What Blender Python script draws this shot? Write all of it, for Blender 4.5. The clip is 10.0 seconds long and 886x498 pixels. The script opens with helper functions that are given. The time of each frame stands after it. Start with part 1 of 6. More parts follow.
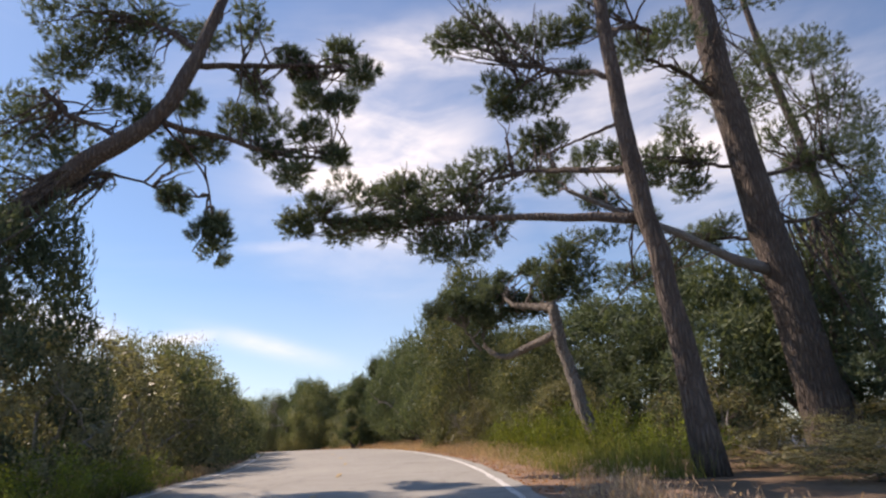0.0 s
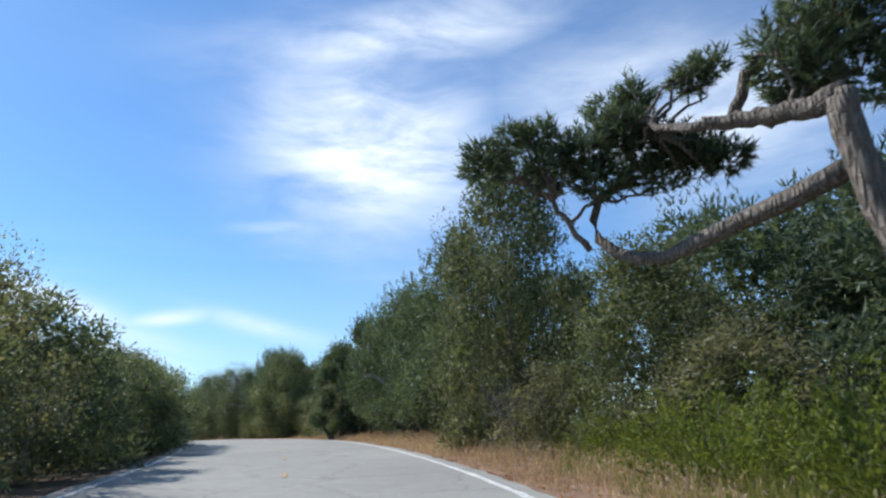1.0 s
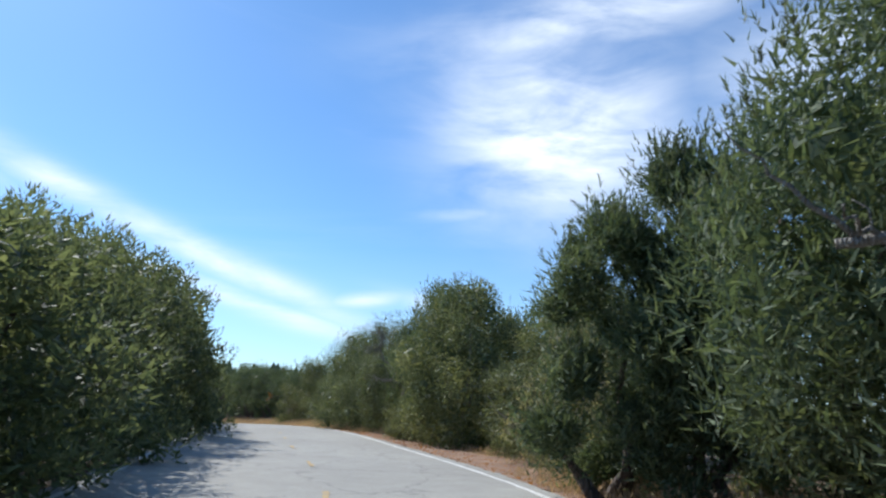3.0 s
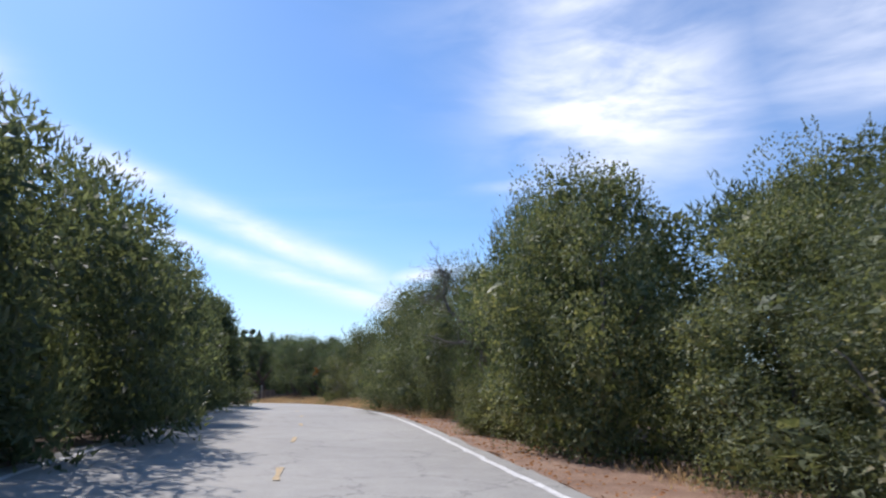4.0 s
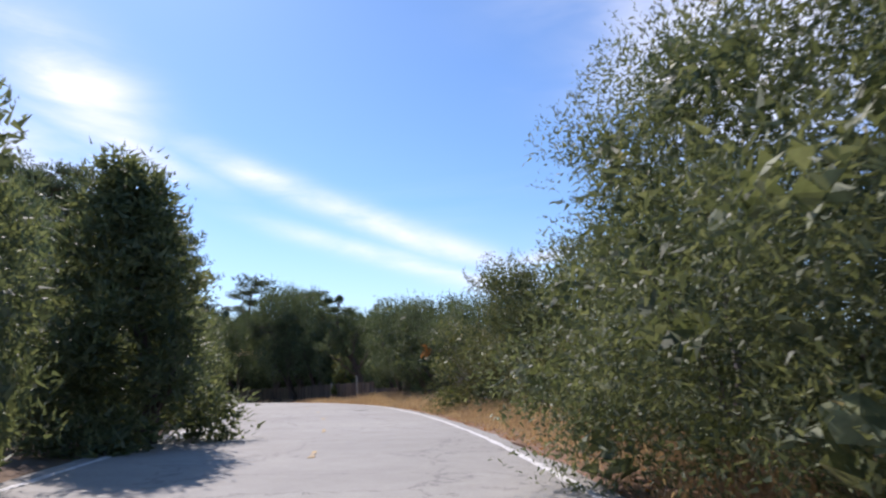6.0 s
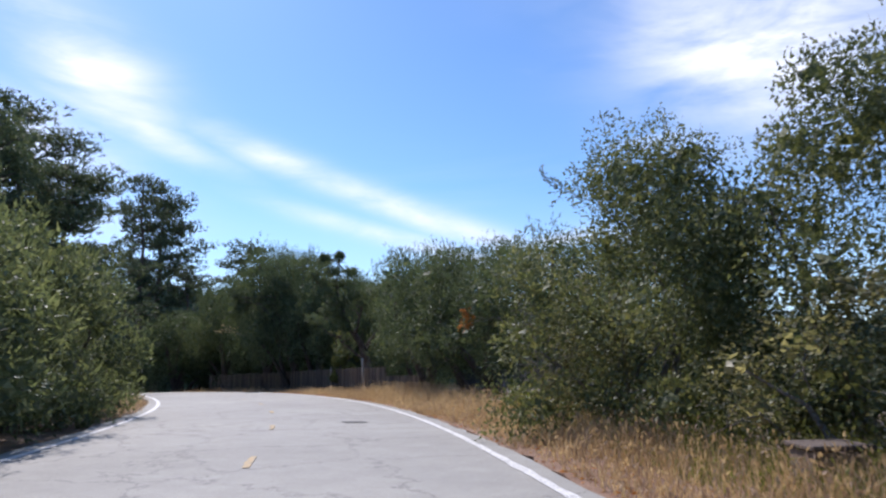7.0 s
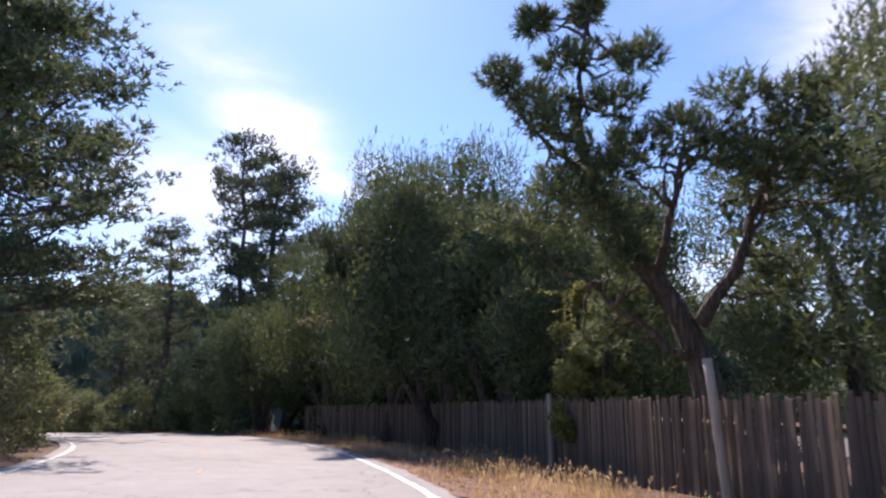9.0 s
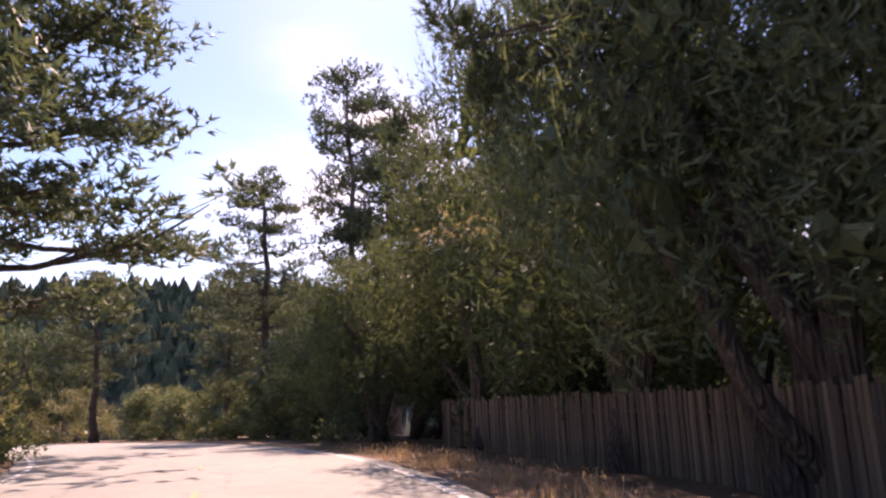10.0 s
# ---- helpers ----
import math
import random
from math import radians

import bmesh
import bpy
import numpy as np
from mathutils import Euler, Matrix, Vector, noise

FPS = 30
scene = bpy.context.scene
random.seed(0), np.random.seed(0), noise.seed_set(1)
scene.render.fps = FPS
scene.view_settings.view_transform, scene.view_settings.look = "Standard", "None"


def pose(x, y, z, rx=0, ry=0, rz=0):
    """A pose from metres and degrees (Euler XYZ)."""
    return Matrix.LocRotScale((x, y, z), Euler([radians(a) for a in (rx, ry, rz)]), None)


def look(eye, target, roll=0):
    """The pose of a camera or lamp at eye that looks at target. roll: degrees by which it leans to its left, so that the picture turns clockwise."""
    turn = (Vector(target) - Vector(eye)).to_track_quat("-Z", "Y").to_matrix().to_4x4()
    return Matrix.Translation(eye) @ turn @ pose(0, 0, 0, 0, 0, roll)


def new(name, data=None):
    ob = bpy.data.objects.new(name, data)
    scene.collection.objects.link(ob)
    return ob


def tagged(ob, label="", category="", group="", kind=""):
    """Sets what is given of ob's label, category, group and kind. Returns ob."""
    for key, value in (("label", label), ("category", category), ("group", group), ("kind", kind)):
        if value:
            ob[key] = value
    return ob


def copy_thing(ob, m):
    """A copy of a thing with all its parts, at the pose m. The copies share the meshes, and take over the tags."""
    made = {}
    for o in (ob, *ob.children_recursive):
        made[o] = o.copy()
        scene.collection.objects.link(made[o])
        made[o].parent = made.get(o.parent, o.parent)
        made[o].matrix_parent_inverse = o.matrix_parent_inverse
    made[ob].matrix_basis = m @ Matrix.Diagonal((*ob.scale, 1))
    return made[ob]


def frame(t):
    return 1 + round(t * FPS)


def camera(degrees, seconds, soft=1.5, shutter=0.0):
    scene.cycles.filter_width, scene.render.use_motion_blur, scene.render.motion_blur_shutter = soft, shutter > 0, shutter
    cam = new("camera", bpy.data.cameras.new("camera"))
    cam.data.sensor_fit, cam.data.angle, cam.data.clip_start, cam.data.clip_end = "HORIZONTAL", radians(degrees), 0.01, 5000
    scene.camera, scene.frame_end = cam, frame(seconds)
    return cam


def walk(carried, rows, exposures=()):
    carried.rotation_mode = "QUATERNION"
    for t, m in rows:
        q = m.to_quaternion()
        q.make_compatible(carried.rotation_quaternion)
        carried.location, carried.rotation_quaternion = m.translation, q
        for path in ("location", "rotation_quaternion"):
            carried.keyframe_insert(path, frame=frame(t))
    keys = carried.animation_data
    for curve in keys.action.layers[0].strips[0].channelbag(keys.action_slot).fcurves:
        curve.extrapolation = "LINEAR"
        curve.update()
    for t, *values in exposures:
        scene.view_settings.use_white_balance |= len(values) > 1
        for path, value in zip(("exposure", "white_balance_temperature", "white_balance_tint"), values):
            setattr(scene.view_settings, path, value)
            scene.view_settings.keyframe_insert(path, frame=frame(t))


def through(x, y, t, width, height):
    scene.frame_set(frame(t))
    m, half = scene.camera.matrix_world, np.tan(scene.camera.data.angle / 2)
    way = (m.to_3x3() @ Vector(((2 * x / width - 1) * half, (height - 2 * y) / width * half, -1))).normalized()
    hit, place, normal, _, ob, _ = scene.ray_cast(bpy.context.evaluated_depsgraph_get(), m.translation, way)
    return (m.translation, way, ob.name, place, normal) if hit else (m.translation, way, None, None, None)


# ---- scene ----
cam = camera(68.00, 10.0, soft=2.3, shutter=0.07)
walk(cam, [
    (0.0, pose(-0.000, 0.000, -0.154, 106.58, 2.95, 0.11)),
    (0.5, pose(-0.452, 6.168, 0.108, 105.76, 2.44, -0.04)),
    (1.0, pose(-1.025, 12.354, 0.343, 105.01, 2.33, -0.80)),
    (1.5, pose(-1.806, 18.869, 0.562, 105.02, 1.03, 0.87)),
    (2.0, pose(-2.774, 25.115, 0.753, 105.63, -0.58, 6.40)),
    (2.5, pose(-4.283, 30.902, 0.925, 103.70, 0.43, 9.98)),
    (3.0, pose(-5.622, 35.227, 1.050, 103.97, -2.14, 14.58)),
    (4.5, pose(-11.393, 49.337, 1.237, 99.81, 0.43, 21.25)),
    (5.0, pose(-13.954, 54.350, 1.256, 98.88, 2.06, 22.64)),
    (5.5, pose(-16.734, 59.540, 1.246, 99.44, 2.25, 28.44)),
    (6.0, pose(-19.965, 64.638, 1.218, 100.08, 0.72, 30.85)),
    (7.5, pose(-30.639, 78.904, 0.981, 98.30, 1.04, 33.21)),
    (8.0, pose(-34.577, 83.225, 0.856, 99.57, 0.99, 36.10)),
    (8.5, pose(-39.105, 87.745, 0.666, 98.31, 0.71, 42.61)),
    (9.0, pose(-44.729, 92.415, 0.411, 101.03, 0.11, 45.46)),
    (9.5, pose(-50.116, 96.208, 0.151, 101.19, 0.90, 49.40)),
    (10.0, pose(-55.505, 99.340, -0.129, 100.67, 1.94, 56.74)),
], exposures=((0.0, 0.18, 7750, 25), (0.5, 0.18, 7500, 17), (1.0, 0.08, 6000, 10), (3.0, 0.08, 6000, 10), (4.5, 0.10, 6250, 22), (6.0, 0.10, 6300, 23),
                (7.5, 0.06, 5950, 20), (8.0, 0.10, 5950, 20), (8.5, 0.28, 6200, 25), (9.0, 0.45, 6600, 31), (9.5, 0.65, 7400, 38), (10.0, 0.8, 8000, 46)))


# ---------------------------------------------------------------- world, sun, exposure
SUN_YAW, SUN_EL = 61.0, 45.0          # degrees left of +y, and up
scene.view_settings.exposure = 0.0


def build_world():
    world = bpy.data.worlds.new("sky_world")
    scene.world = world
    world.use_nodes = True
    nt = world.node_tree
    nt.nodes.clear()
    N = nt.nodes.new

    def link(a, b):
        nt.links.new(a, b)

    def mth(op, a, b=None, c=None):
        n = N("ShaderNodeMath")
        n.operation = op
        for i, v in enumerate((a, b, c)):
            if v is None:
                continue
            if isinstance(v, (int, float)):
                n.inputs[i].default_value = v
            else:
                link(v, n.inputs[i])
        return n.outputs[0]

    sky = N("ShaderNodeTexSky")
    sky.sky_type = "NISHITA"
    sky.sun_disc = False
    sky.sun_elevation = radians(SUN_EL)
    sky.sun_rotation = radians(-SUN_YAW)
    sky.air_density, sky.dust_density, sky.ozone_density = 1.0, 0.3, 3.0
    co = N("ShaderNodeTexCoord")
    sep = N("ShaderNodeSeparateXYZ")
    link(co.outputs["Generated"], sep.inputs[0])
    az = mth("MULTIPLY", mth("ARCTAN2", mth("MULTIPLY", sep.outputs[0], -1.0), sep.outputs[1]), 57.29578)
    el = mth("MULTIPLY", mth("ARCSINE", sep.outputs[2]), 57.29578)
    comb = N("ShaderNodeCombineXYZ")
    link(az, comb.inputs[0])
    link(el, comb.inputs[1])

    def streaks(turn, sx, sy, scale, lo, hi, seed):
        mp = N("ShaderNodeMapping")
        mp.inputs["Rotation"].default_value = (0, 0, radians(turn))
        mp.inputs["Scale"].default_value = (sx, sy, 1)
        mp.inputs["Location"].default_value = (seed, seed * 0.7, 0)
        link(comb.outputs[0], mp.inputs[0])
        nz = N("ShaderNodeTexNoise")
        nz.inputs["Scale"].default_value = scale
        nz.inputs["Detail"].default_value = 7
        nz.inputs["Roughness"].default_value = 0.55
        nz.inputs["Distortion"].default_value = 0.6
        link(mp.outputs[0], nz.inputs["Vector"])
        rg = N("ShaderNodeMapRange")
        rg.interpolation_type = "SMOOTHSTEP"
        rg.inputs["From Min"].default_value, rg.inputs["From Max"].default_value = lo, hi
        link(nz.outputs["Fac"], rg.inputs["Value"])
        return rg.outputs[0]

    def patch(a0, e0, along, across, turn, amount):
        """A soft-edged bank of cloud about a heading and height in the sky."""
        c, s = math.cos(radians(turn)), math.sin(radians(turn))
        da, de = mth("SUBTRACT", az, a0), mth("SUBTRACT", el, e0)
        u = mth("DIVIDE", mth("ADD", mth("MULTIPLY", da, c), mth("MULTIPLY", de, s)), along)
        v = mth("DIVIDE", mth("SUBTRACT", mth("MULTIPLY", de, c), mth("MULTIPLY", da, s)), across)
        r2 = mth("ADD", mth("MULTIPLY", u, u), mth("MULTIPLY", v, v))
        return mth("MULTIPLY", mth("EXPONENT", mth("MULTIPLY", r2, -1.0)), amount)

    banks = None
    for args in CLOUD_BANKS:
        p = patch(*args)
        banks = p if banks is None else mth("MAXIMUM", banks, p)
    wisps = streaks(-14, 0.05, 0.17, 1.0, 0.34, 0.70, 3.1)
    fine = streaks(-20, 0.11, 0.34, 1.0, 0.25, 0.80, 11.7)
    body = mth("ADD", mth("MULTIPLY", wisps, 0.7), mth("MULTIPLY", fine, 0.45))
    thin = mth("MULTIPLY", streaks(-16, 0.03, 0.10, 1.0, 0.56, 0.9, 21.0), 0.22)
    cover = mth("MINIMUM", mth("ADD", mth("MULTIPLY", banks, mth("ADD", body, 0.18)), thin), 0.96)
    above = N("ShaderNodeMapRange")
    above.inputs["From Min"].default_value, above.inputs["From Max"].default_value = 0.0, 4.0
    link(el, above.inputs["Value"])
    cover = mth("MULTIPLY", cover, above.outputs[0])
    # pale sea haze towards the horizon
    haze = N("ShaderNodeMapRange")
    haze.inputs["From Min"].default_value, haze.inputs["From Max"].default_value = 14.0, -2.0
    haze.inputs["To Max"].default_value = 0.45
    link(el, haze.inputs["Value"])
    m1 = N("ShaderNodeMix")
    m1.data_type = "RGBA"
    link(haze.outputs[0], m1.inputs["Factor"])
    tint = N("ShaderNodeMix")
    tint.data_type, tint.blend_type = "RGBA", "MULTIPLY"
    tint.inputs["Factor"].default_value = 1.0
    link(sky.outputs[0], tint.inputs["A"])
    tint.inputs["B"].default_value = SKY_TINT
    link(tint.outputs["Result"], m1.inputs["A"])
    m1.inputs["B"].default_value = SKY_HAZE
    m2 = N("ShaderNodeMix")
    m2.data_type = "RGBA"
    link(cover, m2.inputs["Factor"])
    link(m1.outputs["Result"], m2.inputs["A"])
    m2.inputs["B"].default_value = SKY_CLOUD
    bg = N("ShaderNodeBackground")
    bg.inputs["Strength"].default_value = SKY_STRENGTH
    link(m2.outputs["Result"], bg.inputs["Color"])
    out = N("ShaderNodeOutputWorld")
    link(bg.outputs[0], out.inputs[0])


SKY_STRENGTH = 0.128
SKY_TINT = (0.73, 0.97, 1.12, 1)
SKY_HAZE = (6.0, 6.9, 8.0, 1)
SKY_CLOUD = (8.2, 8.6, 8.9, 1)
# heading, height, half-length, half-width, slope, amount
CLOUD_BANKS = (
    (4.5, 24.5, 10.0, 7.5, 12, 1.25),
    (1.0, 33.0, 15.0, 2.6, -8, 0.95),
    (14.5, 8.6, 4.2, 0.75, 14, 1.0),
    (21.5, 9.2, 3.4, 0.6, -9, 0.85),
    (38.0, 12.8, 14.0, 1.15, 19, 1.25),
    (35.0, 9.2, 12.0, 0.85, 15, 1.1),
    (62.0, 22.0, 7.0, 3.2, 32, 1.2),
    (58.0, 17.5, 8.0, 1.3, 20, 0.8),
    (66.0, 14.0, 9.0, 4.5, 10, 0.9),
    (-22.0, 24.0, 14.0, 6.0, 5, 0.9),
    (14.0, 17.0, 4.0, 0.6, -5, 0.5),
)
build_world()
sun = new("sun", bpy.data.lights.new("sun", "SUN"))
sun.data.energy, sun.data.angle, sun.data.color = 5.0, radians(0.55), (1.0, 0.95, 0.86)
sun.matrix_basis = look((0, 0, 60), (60 * math.sin(radians(SUN_YAW)) * math.cos(radians(SUN_EL)),
                                     -60 * math.cos(radians(SUN_YAW)) * math.cos(radians(SUN_EL)),
                                     60 - 60 * math.sin(radians(SUN_EL))))

# ---------------------------------------------------------------- materials


def material(name):
    m = bpy.data.materials.new(name)
    m.use_nodes = True
    nt = m.node_tree
    bsdf = nt.nodes["Principled BSDF"]
    return m, nt, bsdf


def ramp(nt, fac, stops):
    r = nt.nodes.new("ShaderNodeValToRGB")
    el = r.color_ramp.elements
    while len(el) < len(stops):
        el.new(0.5)
    for e, (p, c) in zip(el, stops):
        e.position, e.color = p, (*c, 1)
    nt.links.new(fac, r.inputs[0])
    return r.outputs[0]


def tex(nt, kind, scale, detail=4, rough=0.55, stretch=None, space="Object", feature=None):
    co = nt.nodes.new("ShaderNodeTexCoord")
    n = nt.nodes.new(kind)
    n.inputs["Scale"].default_value = scale
    if "Detail" in n.inputs and kind == "ShaderNodeTexNoise":
        n.inputs["Detail"].default_value = detail
        n.inputs["Roughness"].default_value = rough
    if feature:
        n.feature = feature
    if stretch:
        mp = nt.nodes.new("ShaderNodeMapping")
        mp.inputs["Scale"].default_value = stretch
        nt.links.new(co.outputs[space], mp.inputs[0])
        nt.links.new(mp.outputs[0], n.inputs["Vector"])
    else:
        nt.links.new(co.outputs[space], n.inputs["Vector"])
    return n


def mixc(nt, fac, a, b, mode="MIX"):
    n = nt.nodes.new("ShaderNodeMix")
    n.data_type, n.blend_type = "RGBA", mode
    for key, v in (("Factor", fac), ("A", a), ("B", b)):
        if isinstance(v, (int, float)):
            n.inputs[key].default_value = v
        elif isinstance(v, tuple):
            n.inputs[key].default_value = (*v, 1)
        else:
            nt.links.new(v, n.inputs[key])
    return n.outputs["Result"]


def bump(nt, bsdf, height, strength, distance):
    b = nt.nodes.new("ShaderNodeBump")
    b.inputs["Strength"].default_value, b.inputs["Distance"].default_value = strength, distance
    nt.links.new(height, b.inputs["Height"])
    nt.links.new(b.outputs[0], bsdf.inputs["Normal"])


def foliage(name, dark, mid, light, through=0.3, gloss=0.5, odd=None, clump=0.9, tone=0.72):
    """Leaves or needles: colour varies leaf by leaf and clump by clump; some light passes through."""
    m, nt, bsdf = material(name)
    geo = nt.nodes.new("ShaderNodeNewGeometry")
    big = tex(nt, "ShaderNodeTexNoise", clump, 3)
    addn = nt.nodes.new("ShaderNodeMath")
    addn.operation = "MULTIPLY_ADD"
    nt.links.new(geo.outputs["Random Per Island"], addn.inputs[0])
    addn.inputs[1].default_value = 0.55
    half = nt.nodes.new("ShaderNodeMath")
    half.operation = "MULTIPLY_ADD"
    nt.links.new(big.outputs["Fac"], half.inputs[0])
    half.inputs[1].default_value, half.inputs[2].default_value = 1.1, -0.33
    nt.links.new(half.outputs[0], addn.inputs[2])
    stops = [(0.0, dark), (0.5, mid), (0.93, light)]
    if odd:
        stops.append((1.0, odd))
    col = ramp(nt, addn.outputs[0], stops)
    grain = tex(nt, "ShaderNodeTexNoise", 7.0, 3, 0.7)
    col = mixc(nt, 0.5, col, ramp(nt, grain.outputs["Fac"], [(0.32, (0.5, 0.5, 0.5)), (0.68, (1.5, 1.5, 1.4))]), "MULTIPLY")
    info = nt.nodes.new("ShaderNodeObjectInfo")
    hue = nt.nodes.new("ShaderNodeHueSaturation")
    vr = nt.nodes.new("ShaderNodeMapRange")
    vr.inputs["To Min"].default_value, vr.inputs["To Max"].default_value = 0.82, 1.2
    nt.links.new(info.outputs["Random"], vr.inputs["Value"])
    nt.links.new(vr.outputs[0], hue.inputs["Value"])
    hue.inputs["Saturation"].default_value = tone
    nt.links.new(col, hue.inputs["Color"])
    col = hue.outputs[0]
    nt.links.new(col, bsdf.inputs["Base Color"])
    bsdf.inputs["Roughness"].default_value = gloss
    bsdf.inputs["Specular IOR Level"].default_value = 0.22
    tr = nt.nodes.new("ShaderNodeBsdfTranslucent")
    nt.links.new(mixc(nt, 1.0, col, (1.5, 1.45, 0.85), "MULTIPLY"), tr.inputs["Color"])
    mx = nt.nodes.new("ShaderNodeMixShader")
    mx.inputs[0].default_value = through
    nt.links.new(bsdf.outputs[0], mx.inputs[1])
    nt.links.new(tr.outputs[0], mx.inputs[2])
    nt.links.new(mx.outputs[0], nt.nodes["Material Output"].inputs["Surface"])
    return m


def bark(name, dark, light, scale=5.0):
    m, nt, bsdf = material(name)
    v = tex(nt, "ShaderNodeTexVoronoi", scale, stretch=(2.2, 2.2, 0.42), feature="DISTANCE_TO_EDGE")
    n = tex(nt, "ShaderNodeTexNoise", scale * 3.5, 6)
    big = tex(nt, "ShaderNodeTexNoise", 0.9, 3)
    cr = ramp(nt, v.outputs["Distance"], [(0.0, tuple(c * 0.45 for c in dark)), (0.10, dark), (0.35, light)])
    cr = mixc(nt, n.outputs["Fac"], cr, tuple(c * 0.8 for c in light))
    cr = mixc(nt, big.outputs["Fac"], cr, tuple(c * 0.7 for c in dark), "MIX")
    nt.links.new(cr, bsdf.inputs["Base Color"])
    bsdf.inputs["Roughness"].default_value = 0.92
    h = nt.nodes.new("ShaderNodeMath")
    h.operation = "MULTIPLY_ADD"
    nt.links.new(v.outputs["Distance"], h.inputs[0])
    h.inputs[1].default_value = 3.5
    nt.links.new(n.outputs["Fac"], h.inputs[2])
    bump(nt, bsdf, h.outputs[0], 1.0, 0.05)
    return m


def rough_surface(name, stops, scale, fine, rough=0.95, height=0.02, speck=None):
    m, nt, bsdf = material(name)
    a = tex(nt, "ShaderNodeTexNoise", scale, 5, 0.6)
    b = tex(nt, "ShaderNodeTexNoise", fine, 4, 0.7)
    col = ramp(nt, a.outputs["Fac"], stops)
    grain = ramp(nt, b.outputs["Fac"], [(0.25, (0.55, 0.55, 0.55)), (0.75, (1.35, 1.35, 1.35))])
    col = mixc(nt, 1.0, col, grain, "MULTIPLY")
    if speck:
        v = tex(nt, "ShaderNodeTexVoronoi", speck[0])
        f = ramp(nt, v.outputs["Distance"], [(0.0, (1, 1, 1)), (speck[2], (0, 0, 0))])
        col = mixc(nt, f, col, speck[1])
    nt.links.new(col, bsdf.inputs["Base Color"])
    bsdf.inputs["Roughness"].default_value = rough
    bump(nt, bsdf, b.outputs["Fac"], 0.6, height)
    return m


def asphalt_material():
    m, nt, bsdf = material("asphalt")
    big = tex(nt, "ShaderNodeTexNoise", 0.22, 4, 0.6)
    mid = tex(nt, "ShaderNodeTexNoise", 2.2, 5, 0.65)
    fine = tex(nt, "ShaderNodeTexNoise", 75, 3, 0.7)
    stone = tex(nt, "ShaderNodeTexVoronoi", 95)
    crack = tex(nt, "ShaderNodeTexVoronoi", 0.42, feature="DISTANCE_TO_EDGE")
    wob = nt.nodes.new("ShaderNodeVectorMath")
    wob.operation = "MULTIPLY_ADD"
    nt.links.new(mid.outputs["Color"], wob.inputs[0])
    wob.inputs[1].default_value = (0.9, 0.9, 0.9)
    co = nt.nodes.new("ShaderNodeTexCoord")
    nt.links.new(co.outputs["Object"], wob.inputs[2])
    nt.links.new(wob.outputs[0], crack.inputs["Vector"])
    col = ramp(nt, big.outputs["Fac"], [(0.3, (0.29, 0.278, 0.245)), (0.55, (0.33, 0.317, 0.281)), (0.75, (0.365, 0.35, 0.306))])
    col = mixc(nt, 0.30, col, ramp(nt, mid.outputs["Fac"], [(0.3, (0.7, 0.7, 0.7)), (0.7, (1.25, 1.25, 1.25))]), "MULTIPLY")
    col = mixc(nt, 0.6, col, ramp(nt, fine.outputs["Fac"], [(0.3, (0.6, 0.6, 0.6)), (0.7, (1.4, 1.4, 1.4))]), "MULTIPLY")
    col = mixc(nt, ramp(nt, stone.outputs["Distance"], [(0.0, (0.5, 0.5, 0.5)), (0.35, (0, 0, 0))]), col, (0.26, 0.25, 0.23))
    col = mixc(nt, ramp(nt, crack.outputs["Distance"], [(0.0, (0.55, 0.55, 0.55)), (0.010, (0, 0, 0))]), col, (0.05, 0.05, 0.05))
    nt.links.new(col, bsdf.inputs["Base Color"])
    bsdf.inputs["Roughness"].default_value = 0.82
    bsdf.inputs["Specular IOR Level"].default_value = 0.4
    bump(nt, bsdf, fine.outputs["Fac"], 0.5, 0.006)
    return m


def paint_material(name, colour, under):
    m, nt, bsdf = material(name)
    w = tex(nt, "ShaderNodeTexNoise", 9, 6, 0.75)
    g = tex(nt, "ShaderNodeTexNoise", 60, 3, 0.7)
    f = mixc(nt, 0.45, w.outputs["Fac"], g.outputs["Fac"])
    col = mixc(nt, ramp(nt, f, [(0.40, (1, 1, 1)), (0.52, (0, 0, 0))]), colour, under)
    nt.links.new(col, bsdf.inputs["Base Color"])
    bsdf.inputs["Roughness"].default_value = 0.75
    return m


def wood_material(name, a, b):
    m, nt, bsdf = material(name)
    grain = tex(nt, "ShaderNodeTexNoise", 14, 5, 0.6, stretch=(3, 3, 0.25))
    col = ramp(nt, grain.outputs["Fac"], [(0.25, a), (0.75, b)])
    info = nt.nodes.new("ShaderNodeObjectInfo")
    tone = ramp(nt, info.outputs["Random"], [(0.0, (0.6, 0.6, 0.62)), (0.8, (1.15, 1.1, 1.0)), (1.0, (1.7, 1.6, 1.4))])
    nt.links.new(mixc(nt, 1.0, col, tone, "MULTIPLY"), bsdf.inputs["Base Color"])
    bsdf.inputs["Roughness"].default_value = 0.9
    bump(nt, bsdf, grain.outputs["Fac"], 0.5, 0.01)
    return m


